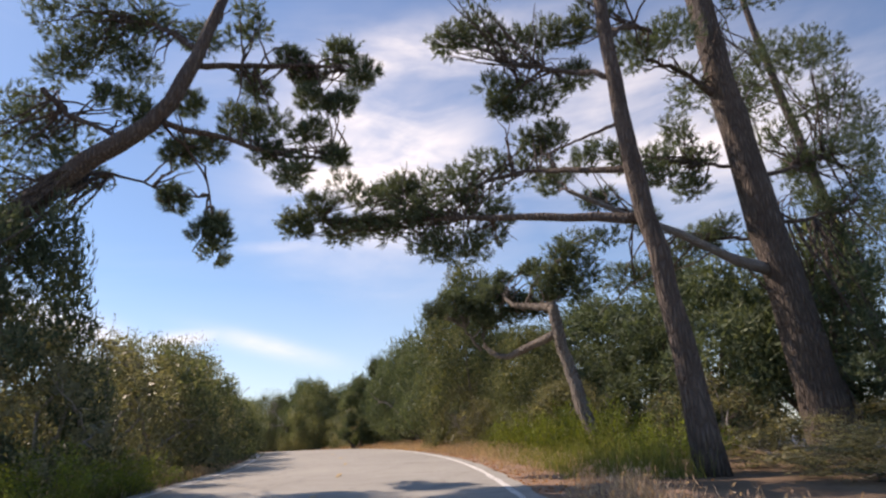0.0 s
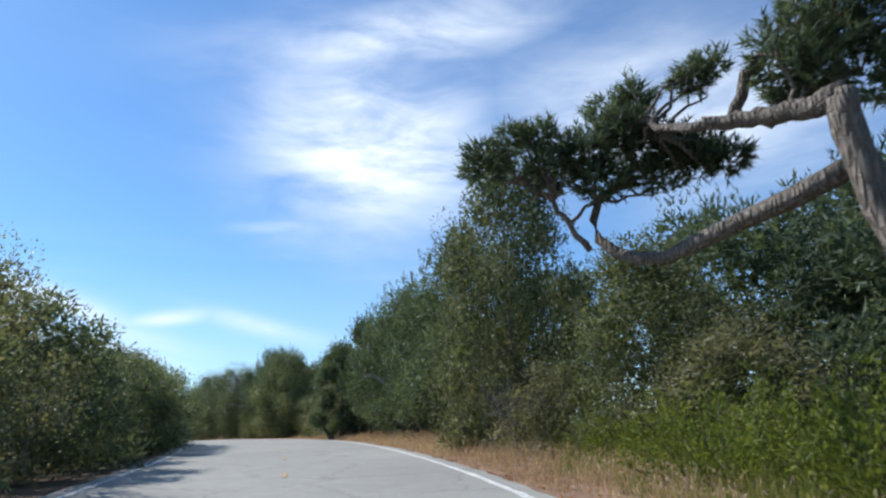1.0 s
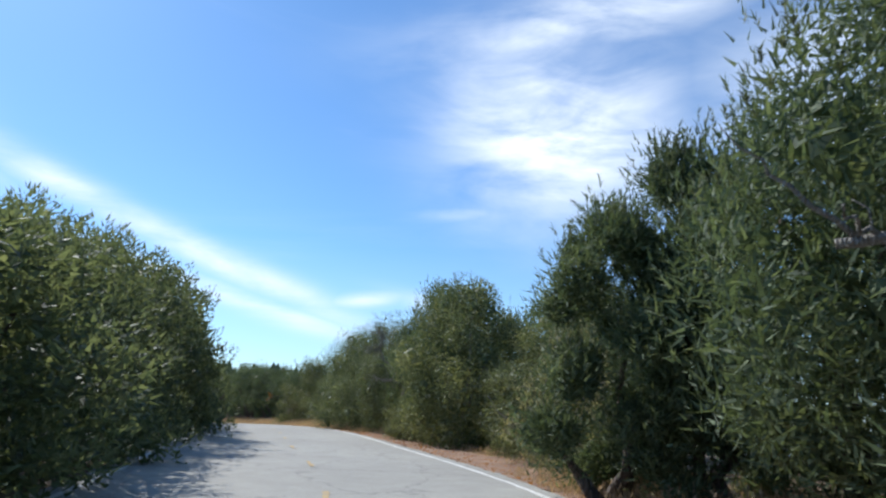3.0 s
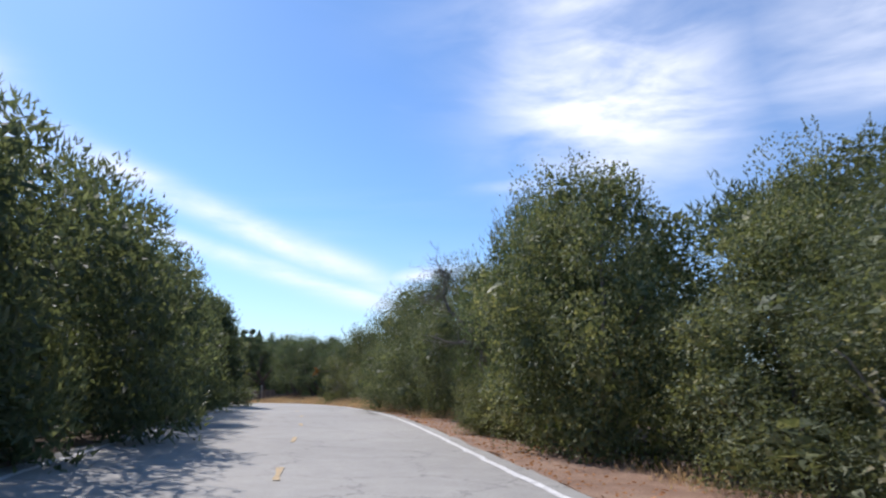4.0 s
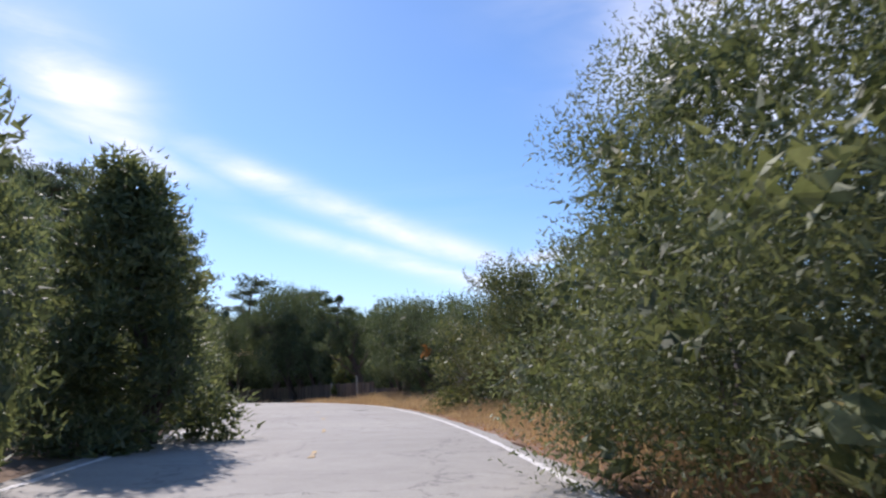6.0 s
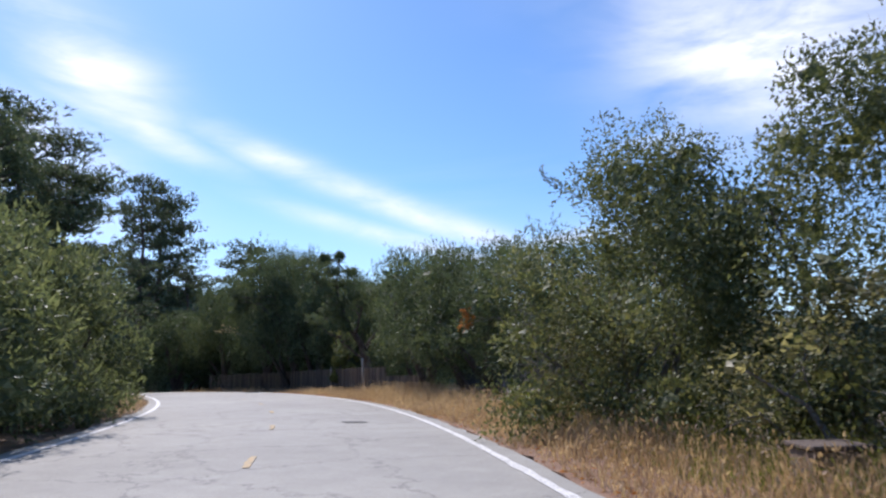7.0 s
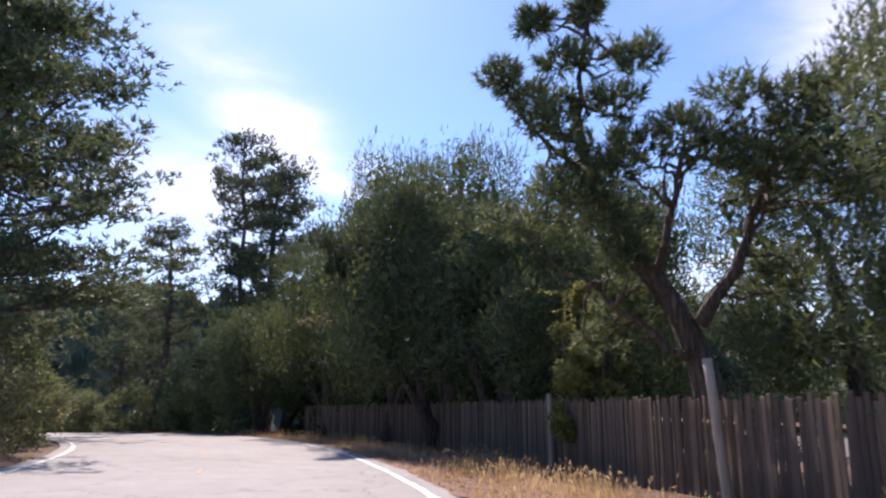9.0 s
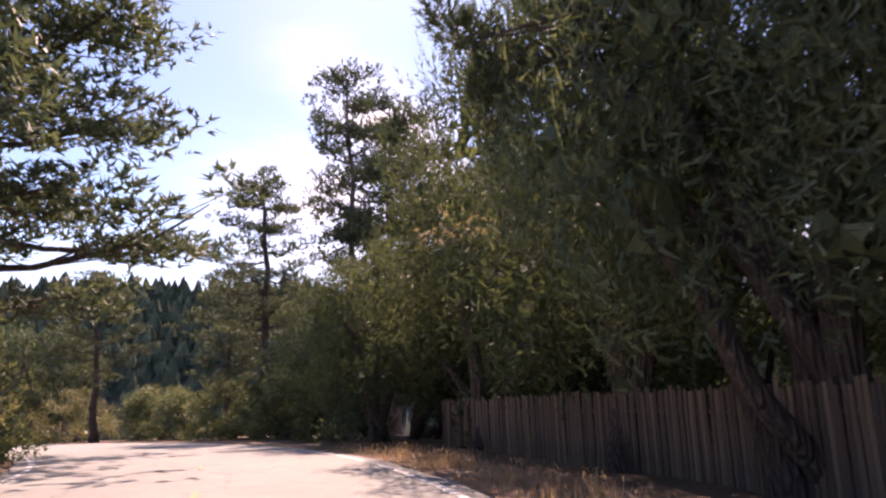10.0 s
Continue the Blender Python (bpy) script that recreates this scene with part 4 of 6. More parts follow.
# right of the road: kind, variant, along, beside, height, radius, turn
RIGHT_ROW = (
    ("dark", 0, 20.0, 12.0, 7.5, 3.6, 10), ("dark", 1, 27.0, 8.5, 6.4, 3.4, 80), ("dark", 0, 13.5, 14.0, 6.5, 3.2, 150), ("dark", 1, 22.0, 9.5, 6.8, 3.0, 40), ("dark", 0, 22.5, 14.0, 6.4, 2.8, 250), ("dark", 1, 32.0, 10.5, 7.5, 3.8, 200),
    ("dark", 0, 24.0, 8.2, 4.6, 2.8, 30), ("dusty", 0, 23.0, 4.4, 2.6, 2.0, 0), ("dusty", 1, 18.5, 7.0, 2.4, 2.0, 60), ("dusty", 2, 14.0, 6.8, 1.1, 1.8, 60), ("dusty", 0, 10.6, 6.0, 0.9, 1.7, 0), ("dark", 1, 13.0, 16.0, 5.0, 3.0, 0), ("dusty", 1, 16.5, 12.0, 2.2, 2.0, 200), ("dusty", 2, 12.6, 8.8, 1.0, 1.8, 140), ("slim", 0, 13.5, 11.6, 2.9, 1.1, 60), ("dark", 0, 27.0, 13.0, 8.0, 3.6, 100),
    ("leaf", 0, 30.5, 3.2, 8.8, 2.5, 20), ("leaf", 1, 26.0, 4.5, 4.9, 2.2, 100), ("dusty", 2, 30.4, 2.6, 3.0, 1.6, 10), ("dusty", 1, 27.2, 2.7, 2.2, 1.4, 80),
    ("pine", 0, 36.8, 4.2, 7.7, 3.7, 0), ("pine", 1, 41.6, 3.2, 6.8, 3.0, 130), ("slim", 0, 46.6, 1.1, 4.6, 1.5, 0), ("pine", 2, 44.6, 3.6, 6.0, 2.6, 70),
    ("dark", 0, 39.0, 9.0, 7.4, 3.6, 60), ("dark", 1, 47.0, 9.0, 6.4, 3.6, 0), ("dusty", 0, 34.0, 4.2, 2.0, 1.8, 200), ("dusty", 1, 39.5, 4.6, 1.8, 1.8, 20),
    ("dusty", 0, 50.3, 2.3, 3.2, 1.6, 100), ("lance", 1, 52.6, 3.8, 3.9, 2.2, 40), ("leaf", 2, 55.5, 4.2, 3.9, 2.0, 10), ("dusty", 1, 48.6, 1.9, 2.1, 1.2, 0),
    ("leaf", 0, 59.2, 2.6, 5.8, 2.5, 200), ("leaf", 1, 56.2, 5.8, 5.6, 2.6, 300), ("pine", 1, 61.8, 3.3, 6.0, 2.5, 200), ("pine", 2, 67.2, 4.6, 5.8, 2.5, 20),
    ("dusty", 2, 62.4, 2.5, 2.3, 1.5, 240), ("leaf", 1, 62.9, 1.9, 2.3, 1.2, 60), ("leaf", 2, 61.4, 2.7, 2.4, 1.4, 160), ("leaf", 2, 65.4, 2.7, 3.1, 1.7, 20), ("dark", 1, 60.8, 8.0, 6.4, 3.4, 90), ("dark", 0, 54.0, 9.5, 6.0, 3.4, 20),
    ("lance", 0, 70.4, 2.9, 5.9, 2.4, 0), ("lance", 1, 74.0, 2.4, 6.0, 2.6, 120), ("lance", 2, 77.6, 2.1, 5.9, 2.6, 60), ("lance", 1, 81.2, 3.5, 5.5, 2.6, 200), ("dark", 0, 72.0, 9.5, 6.6, 3.5, 300),
    ("lance", 0, 84.6, 5.8, 5.0, 2.4, 250), ("dark", 1, 80.0, 10.0, 6.8, 3.6, 10),
    ("leaf", 2, 93.0, 3.6, 5.5, 2.6, 0), ("leaf", 1, 90.0, 5.2, 5.8, 2.5, 210), ("dusty", 1, 94.2, 3.0, 3.0, 1.6, 45), ("leaf", 0, 86.5, 6.0, 5.4, 2.6, 80), ("dark", 0, 86.0, 10.5, 6.6, 3.5, 200),
    ("dusty", 2, 88.5, 3.6, 2.4, 1.6, 100),
    ("umbrella", 0, 108.0, 3.7, 6.2, 3.5, 0), ("umbrella", 1, 104.0, 4.1, 5.6, 3.3, 100), ("umbrella", 0, 100.2, 4.6, 5.0, 3.1, 200), ("umbrella", 1, 97.0, 6.5, 4.7, 2.8, 30), ("umbrella", 1, 112.8, 5.4, 6.3, 2.6, 160), ("umbrella", 0, 117.6, 7.8, 6.6, 3.0, 60),
    ("pine", 0, 122.0, 5.6, 7.2, 2.7, 0), ("umbrella", 0, 125.2, 4.3, 7.1, 3.3, 40), ("umbrella", 1, 127.6, 3.9, 9.4, 3.6, 100), ("pine", 2, 126.5, 6.4, 7.4, 2.6, 0),
    ("umbrella", 0, 131.4, 3.4, 10.4, 3.8, 190), ("umbrella", 1, 137.4, 4.0, 8.4, 3.5, 30), ("pine", 1, 131.5, 6.4, 7.6, 2.8, 60), ("pine", 0, 136.0, 6.2, 7.6, 2.8, 60), ("dark", 0, 128.0, 10.5, 8.4, 3.6, 0), ("dark", 1, 137.0, 10.5, 9.0, 3.8, 60),
    ("umbrella", 0, 143.5, 3.8, 6.8, 3.3, 250), ("dark", 0, 143.0, 10.0, 9.0, 4.0, 120), ("broom", 2, 20.8, 2.4, 1.5, 1.3, 0), ("broom", 0, 18.6, 3.0, 1.7, 1.4, 40), ("broom", 1, 22.6, 3.0, 1.4, 1.2, 90),
    ("broom", 2, 16.4, 3.4, 1.5, 1.3, 150), ("broom", 0, 24.6, 2.6, 1.2, 1.0, 200), ("broom", 1, 19.6, 4.2, 1.9, 1.4, 20), ("broom", 2, 21.8, 4.0, 1.7, 1.2, 300), ("broom", 0, 14.6, 4.2, 1.4, 1.3, 10),
    ("broom", 1, 95.6, 2.4, 1.1, 0.9, 0), ("broom", 2, 98.0, 2.6, 0.9, 0.8, 0), ("broom", 0, 59.8, 2.6, 1.0, 0.9, 0),
)
for kind, v, s, d, h, r, turn in RIGHT_ROW:
    plant(kind, v, s, d, h, r, turn)

# left of the road
LEFT_ROW = (
    ("dark", 0, 14.0, L - 3.2, 6.2, 1.9, 0), ("dusty", 0, 13.5, L - 2.6, 3.5, 2.2, 0), ("dusty", 1, 16.5, L - 2.8, 3.9, 2.4, 90), ("dusty", 2, 19.8, L - 2.6, 3.8, 2.4, 200),
    ("cypress", 0, 22.8, L - 2.9, 4.2, 2.6, 0), ("dusty", 0, 26.0, L - 2.4, 4.4, 2.2, 120), ("cypress", 1, 29.5, L - 2.6, 4.1, 2.7, 40), ("cypress", 2, 33.5, L - 2.8, 3.3, 2.6, 100),
    ("dusty", 1, 7.0, L - 3.0, 3.0, 2.2, 30), ("dusty", 2, 3.0, L - 3.4, 3.2, 2.2, 30), ("broom", 0, 13.5, L - 0.7, 1.0, 1.1, 0), ("broom", 1, 11.5, L - 1.0, 1.1, 1.1, 0),
    ("cypress", 0, 37.5, L - 2.2, 3.3, 2.7, 140), ("cypress", 1, 41.5, L - 2.0, 3.3, 2.8, 210), ("cypress", 2, 45.5, L - 1.8, 3.7, 2.8, 10), ("cypress", 0, 49.5, L - 1.7, 4.3, 2.6, 80),
    ("cypress", 1, 53.0, L - 2.2, 4.6, 2.6, 300), ("lance", 0, 57.5, L - 4.6, 6.2, 3.0, 20), ("cypress", 2, 57.0, L - 1.9, 5.4, 2.9, 100), ("cypress", 0, 61.0, L - 1.9, 5.8, 3.0, 30),
    ("cypress", 1, 65.0, L - 2.1, 5.4, 2.8, 130), ("cypress", 2, 69.0, L - 2.0, 5.6, 2.7, 220), ("leaf", 2, 63.0, L - 6.0, 6.6, 3.0, 50), ("cypress", 0, 73.5, L - 2.2, 5.9, 2.6, 60),
    ("cypress", 1, 78.2, L - 1.9, 5.2, 2.4, 0), ("spire", 0, 83.6, L - 0.6, 5.6, 2.3, 0), ("cypress", 2, 87.5, L - 3.0, 4.2, 2.5, 90), ("dusty", 0, 90.0, L - 2.8, 4.0, 2.4, 0),
    ("cypress", 0, 94.0, L - 2.6, 4.6, 2.6, 200), ("cypress", 1, 98.0, L - 2.4, 4.6, 2.5, 300), ("cypress", 2, 102.0, L - 2.3, 4.2, 2.4, 30), ("dusty", 1, 105.5, L - 4.4, 3.4, 2.2, 0),
    ("cypress", 0, 109.0, L - 5.0, 3.6, 2.3, 100), ("dusty", 2, 112.5, L - 5.0, 3.0, 2.1, 80), ("cypress", 0, 115.8, L - 5.0, 3.3, 2.1, 10), ("cypress", 1, 119.6, L - 4.6, 3.1, 2.0, 20),
    ("dusty", 1, 124.0, L - 2.4, 3.0, 2.0, 100), ("dusty", 2, 128.0, L - 2.8, 3.2, 2.2, 200), ("cypress", 2, 132.0, L - 2.8, 3.8, 2.4, 300), ("dusty", 0, 136.0, L - 2.6, 3.4, 2.4, 300), ("cypress", 1, 140.0, L - 2.6, 4.0, 2.6, 40), ("cypress", 0, 145.0, L - 2.8, 4.2, 2.8, 90), ("cypress", 2, 150.0, L - 2.8, 4.2, 2.8, 10),
    ("dark", 0, 58.0, L - 8.0, 7.0, 3.4, 0), ("dark", 1, 66.0, L - 8.0, 7.0, 3.4, 100), ("dark", 0, 41.0, L - 8.5, 5.0, 3.4, 200), ("dark", 1, 76.0, L - 9.0, 6.5, 3.4, 0),
    ("dark", 0, 96.0, L - 9.0, 8.5, 3.8, 20), ("dark", 1, 103.0, L - 9.5, 9.0, 4.0, 80), ("dark", 0, 110.0, L - 9.0, 9.5, 4.0, 200),
)
for kind, v, s, d, h, r, turn in LEFT_ROW:
    plant(kind, v, s, d, h, r, turn)


def stand(kind, v, x, y, height, radius, turn=0.0, label=""):
    """The same by a place in the plan."""
    d, s, side = beside(np.array([x]), np.array([y]))
    key = (kind, v)
    h0, r0 = SIZE[kind]
    z = float(ground_height(np.array([x]), np.array([y]))[0])
    m = Matrix.Translation((x, y, z)) @ Matrix.Rotation(radians(turn), 4, "Z") @ Matrix.Diagonal((radius / r0, radius / r0, height / h0, 1))
    if key in USED:
        ob = copy_thing(PROTO[key], m)
        ob.matrix_basis = m
    else:
        ob = PROTO[key]
        ob.matrix_basis = m
        USED.add(key)
    lab, cat, grp = TAGS[kind]
    return tagged(ob, label or lab, cat, grp)


# tall pines round the far bend and woods behind them
for v, x, y, h, r, turn in ((0, -93.5, 117.2, 23.6, 4.6, 0), (3, -98.0, 123.0, 25.0, 6.0, 90), (3, -67.5, 96.0, 13.8, 4.0, 0), (3, -79.8, 98.0, 20.5, 6.8, 140),
                            (3, -84.0, 95.0, 22.5, 6.2, 20), (2, -92.0, 111.0, 14.5, 4.2, 200), (0, -113.0, 118.0, 15.0, 4.5, 60), (1, -106.0, 113.0, 13.0, 4.0, 240),
                            (2, -67.0, 114.5, 11.0, 4.0, 30), (0, -73.0, 124.0, 13.2, 4.2, 300), (1, -85.0, 117.0, 12.5, 4.5, 160), (2, -80.0, 121.0, 15.2, 5.0, 70),
                            (1, -100.0, 104.0, 10.0, 3.4, 10), (3, -71.5, 91.5, 18.0, 5.2, 200)):
    stand("tall", v, x, y, h, r, turn)
for kind, v, x, y, h, r, turn in (("slim", 0, -4.3, 46.7, 5.9, 1.6, 70), ("pine", 2, -12.6, 62.6, 6.4, 2.3, 130), ("dark", 0, -72.0, 113.0, 8.5, 4.2, 0), ("dark", 1, -79.0, 114.0, 7.0, 4.4, 90), ("dark", 0, -87.0, 112.5, 5.5, 4.0, 200), ("dark", 1, -62.0, 121.0, 7.5, 4.0, 10),
                                  ("cypress", 0, -84.0, 110.5, 3.2, 2.6, 0), ("cypress", 1, -90.0, 109.0, 3.0, 2.6, 60), ("cypress", 2, -96.0, 107.0, 3.0, 2.8, 20),
                                  ("dusty", 1, -102.0, 103.0, 3.4, 2.6, 0), ("dark", 0, -110.0, 102.0, 8.0, 4.2, 0), ("dark", 1, -117.0, 99.0, 9.0, 4.4, 80), ("cypress", 0, -107.0, 100.0, 3.6, 2.8, 80), ("dark", 1, -55.0, 118.0, 6.0, 4.0, 0), ("dark", 0, -84.0, 124.0, 9.0, 4.5, 45)):
    stand(kind, v, x, y, h, r, turn)

# ---------------------------------------------------------------- single large trees with limbs of their own


def hero_pine(name, label, base, trunk, girth, branches, clumps, mat=None, trunk_mat=None, per=34, twigs=3, seed=0, group="", fine=(0.16, 0.026), needles=13):
    """A pine whose trunk, each limb and needle clumps stand where they stand along the road. Places are in the world; base is the foot."""
    rng = np.random.default_rng(seed)
    o = np.array(base, float)
    root = new(name)
    root.location = (base[0], base[1], base[2] + float(rise(base[0], base[1])))
    tm = trunk_mat or M_BARK
    n = 16
    line = smooth_line(trunk, n) + rng.normal(0, 0.02, (n, 3))
    flare = 1 + 0.35 * np.exp(-np.arange(n) * 1.1)
    part("trunk", limbs("trunk", [tube(line - o, np.linspace(girth[0], girth[1], n) * flare, 12, 0.07, rng)], tm), root)
    nodes = [line[6:]]
    for pts, r0, r1, *bare in branches:
        b = smooth_line(pts, 12) + rng.normal(0, 0.025, (12, 3))
        # a bare limb takes paler wood than its trunk: sunlight painted as colour
        part("branch", limbs("branch", [tube(b - o, np.linspace(r0, r1, 12), 9, 0.07, rng)], M_TWIG if bare else tm), root, "bare limb, sunlight put into its paler colour" if bare else "")
        nodes.append(b[2:])
    nodes = np.concatenate(nodes)
    V, tubes = [], []
    for x, y, z, s in clumps:
        c = np.array((x, y, z))
        near = nodes[np.argsort(np.linalg.norm(nodes - c, axis=1))[:6]]
        for k in range(twigs):
            a = near[rng.integers(len(near))]
            e = c + rng.normal(0, 0.5 * s, 3)
            p = wiggle(rng, a, e, 7, 0.06)
            tubes.append(tube(p - o, np.linspace(0.035, 0.008, 7), 5))
        for sub in range(3):
            g = c + rng.normal(0, 0.42 * s, 3) * np.array((1, 1, 0.7))
            q = ball_points(rng, per, 0.35)
            pos = g + q * s * np.array((0.75, 0.75, 0.5))
            V.append(tufts(rng, pos - o, unit(q) * 0.9 + np.array((0, 0, 0.75)), rng.uniform(0.10, 0.26, per), needles, fine[0], fine[1], 0.52))
    part("twig_tangle", limbs("twig_tangle", tubes, tm), root, kind="stuff")
    part("crown", soup("crown", np.concatenate(V), mat or M_PINE), root, kind="stuff")
    return tagged(root, label, "pine tree", group)


def spread(rng, n, lo, hi, s0, s1):
    """n clumps in a box."""
    p = rng.uniform(lo, hi, (n, 3))
    return [(*q, rng.uniform(s0, s1)) for q in p]


rng = np.random.default_rng(77)
# the leaning pale pine with the crooked limb
hero_pine("leaning_pine_tree", "leaning pale-barked pine with a crooked low limb over the verge", (4.1, 17.8, -0.1),
          [(4.1, 17.8, -0.3), (3.9, 18.0, 0.9), (3.6, 18.3, 2.2), (3.4, 18.5, 3.4), (3.3, 18.4, 4.3)], (0.20, 0.15),
          [([(3.4, 18.6, 3.5), (3.0, 19.6, 3.5), (2.5, 20.4, 3.2), (2.1, 21.0, 3.0), (1.8, 21.4, 3.2), (1.35, 21.6, 3.5), (1.3, 21.6, 4.0), (1.6, 21.5, 4.4), (2.1, 21.5, 4.7)], 0.13, 0.04),
           ([(3.3, 18.4, 4.2), (3.1, 18.9, 4.3), (2.8, 19.4, 4.45), (2.4, 19.7, 4.5)], 0.13, 0.09),
           ([(2.7, 19.5, 4.5), (2.8, 19.5, 4.9), (3.1, 19.5, 5.2), (3.8, 19.5, 5.7), (4.2, 19.4, 6.4)], 0.08, 0.04),
           ([(1.35, 21.6, 3.5), (0.9, 21.6, 4.2), (0.4, 21.6, 4.7)], 0.05, 0.02),
           ([(2.4, 19.7, 4.5), (2.2, 20.6, 4.9), (2.2, 21.4, 5.5)], 0.07, 0.03)],
          [(0.0, 21.5, 4.7, 0.34), (0.5, 21.4, 5.2, 0.3), (0.8, 21.5, 4.6, 0.36), (1.2, 21.5, 4.9, 0.4), (1.6, 21.5, 4.4, 0.4), (1.8, 21.5, 5.3, 0.4), (2.2, 21.5, 5.8, 0.36), (2.1, 21.5, 5.1, 0.45),
           (2.5, 21.5, 4.4, 0.4), (2.9, 21.4, 4.9, 0.42), (3.2, 21.2, 6.0, 0.3), (3.4, 21.3, 4.6, 0.36), (2.7, 21.5, 5.1, 0.4), (3.3, 18.9, 5.0, 0.4), (3.7, 18.8, 5.2, 0.5), (4.1, 18.8, 4.9, 0.5),
           (4.3, 18.9, 5.5, 0.6), (3.9, 19.0, 6.0, 0.5), (4.7, 18.9, 6.2, 0.6), (3.5, 19.2, 4.6, 0.3)], M_PINE_BLUE, M_BARK_PALE, 46, 4, 5)
# two old pines on the right
B_OVER = [(-3.7, 16.5, 6.5, 0.5), (-3.1, 16.4, 6.8, 0.5), (-2.4, 16.6, 6.3, 0.5), (-1.9, 16.4, 7.1, 0.6), (-1.2, 16.5, 7.2, 0.6), (-0.7, 16.7, 7.7, 0.5), (-0.8, 16.4, 6.3, 0.6), (0.0, 16.5, 6.6, 0.7),
          (-0.1, 16.4, 5.7, 0.5), (0.8, 16.5, 5.7, 0.6), (0.9, 16.5, 6.6, 0.7), (1.6, 16.5, 6.1, 0.6), (1.2, 16.4, 7.5, 0.6), (2.0, 16.5, 8.0, 0.7), (2.8, 16.5, 8.5, 0.6), (-1.6, 16.5, 6.4, 0.5)]
hero_pine("old_pine_tree", "old dark-trunked pine with long limbs reaching over the road", (5.3, 13.6, -0.1),
          [(5.3, 13.6, -0.4), (5.05, 13.6, 2.2), (4.8, 13.6, 4.5), (4.5, 13.6, 6.7), (4.4, 13.6, 8.8), (4.3, 13.6, 10.8), (4.3, 13.8, 14.0)], (0.29, 0.12),
          [([(4.85, 13.7, 5.3), (3.6, 14.3, 5.6), (2.4, 15.0, 5.9), (1.3, 15.8, 6.2), (-0.5, 16.4, 6.5), (-3.0, 16.5, 6.6)], 0.13, 0.03),
           ([(4.6, 13.6, 6.4), (3.4, 14.8, 7.0), (2.4, 16.0, 7.6), (1.0, 16.4, 7.3)], 0.09, 0.03),
           ([(4.4, 13.6, 8.8), (3.4, 14.6, 9.6), (2.0, 15.6, 10.6)], 0.08, 0.03), ([(4.35, 13.6, 9.8), (5.2, 14.4, 10.8), (6.3, 15.6, 11.3)], 0.07, 0.03),
           ([(4.4, 13.6, 7.6), (3.9, 14.0, 7.6), (3.0, 14.8, 7.5)], 0.05, 0.02)],
          B_OVER + [(0.6, 16.0, 11.5, 0.6), (1.6, 16.0, 11.9, 0.7), (2.5, 16.0, 11.5, 0.7), (3.4, 16.0, 11.6, 0.7), (2.1, 16.0, 10.1, 0.6), (3.0, 16.0, 9.6, 0.6), (4.0, 16.0, 10.2, 0.6),
                    (4.2, 15.6, 11.4, 0.6), (2.0, 16.0, 9.3, 0.4), (3.2, 16.0, 8.6, 0.5), (4.7, 15.0, 11.9, 0.7), (6.1, 16.0, 11.3, 0.6), (1.4, 15.4, 12.8, 0.8), (3.6, 14.8, 13.2, 0.9), (5.4, 14.0, 13.0, 0.9)],
          M_PINE_BLUE, M_BARK, 62, 5, 6, "old roadside pines")
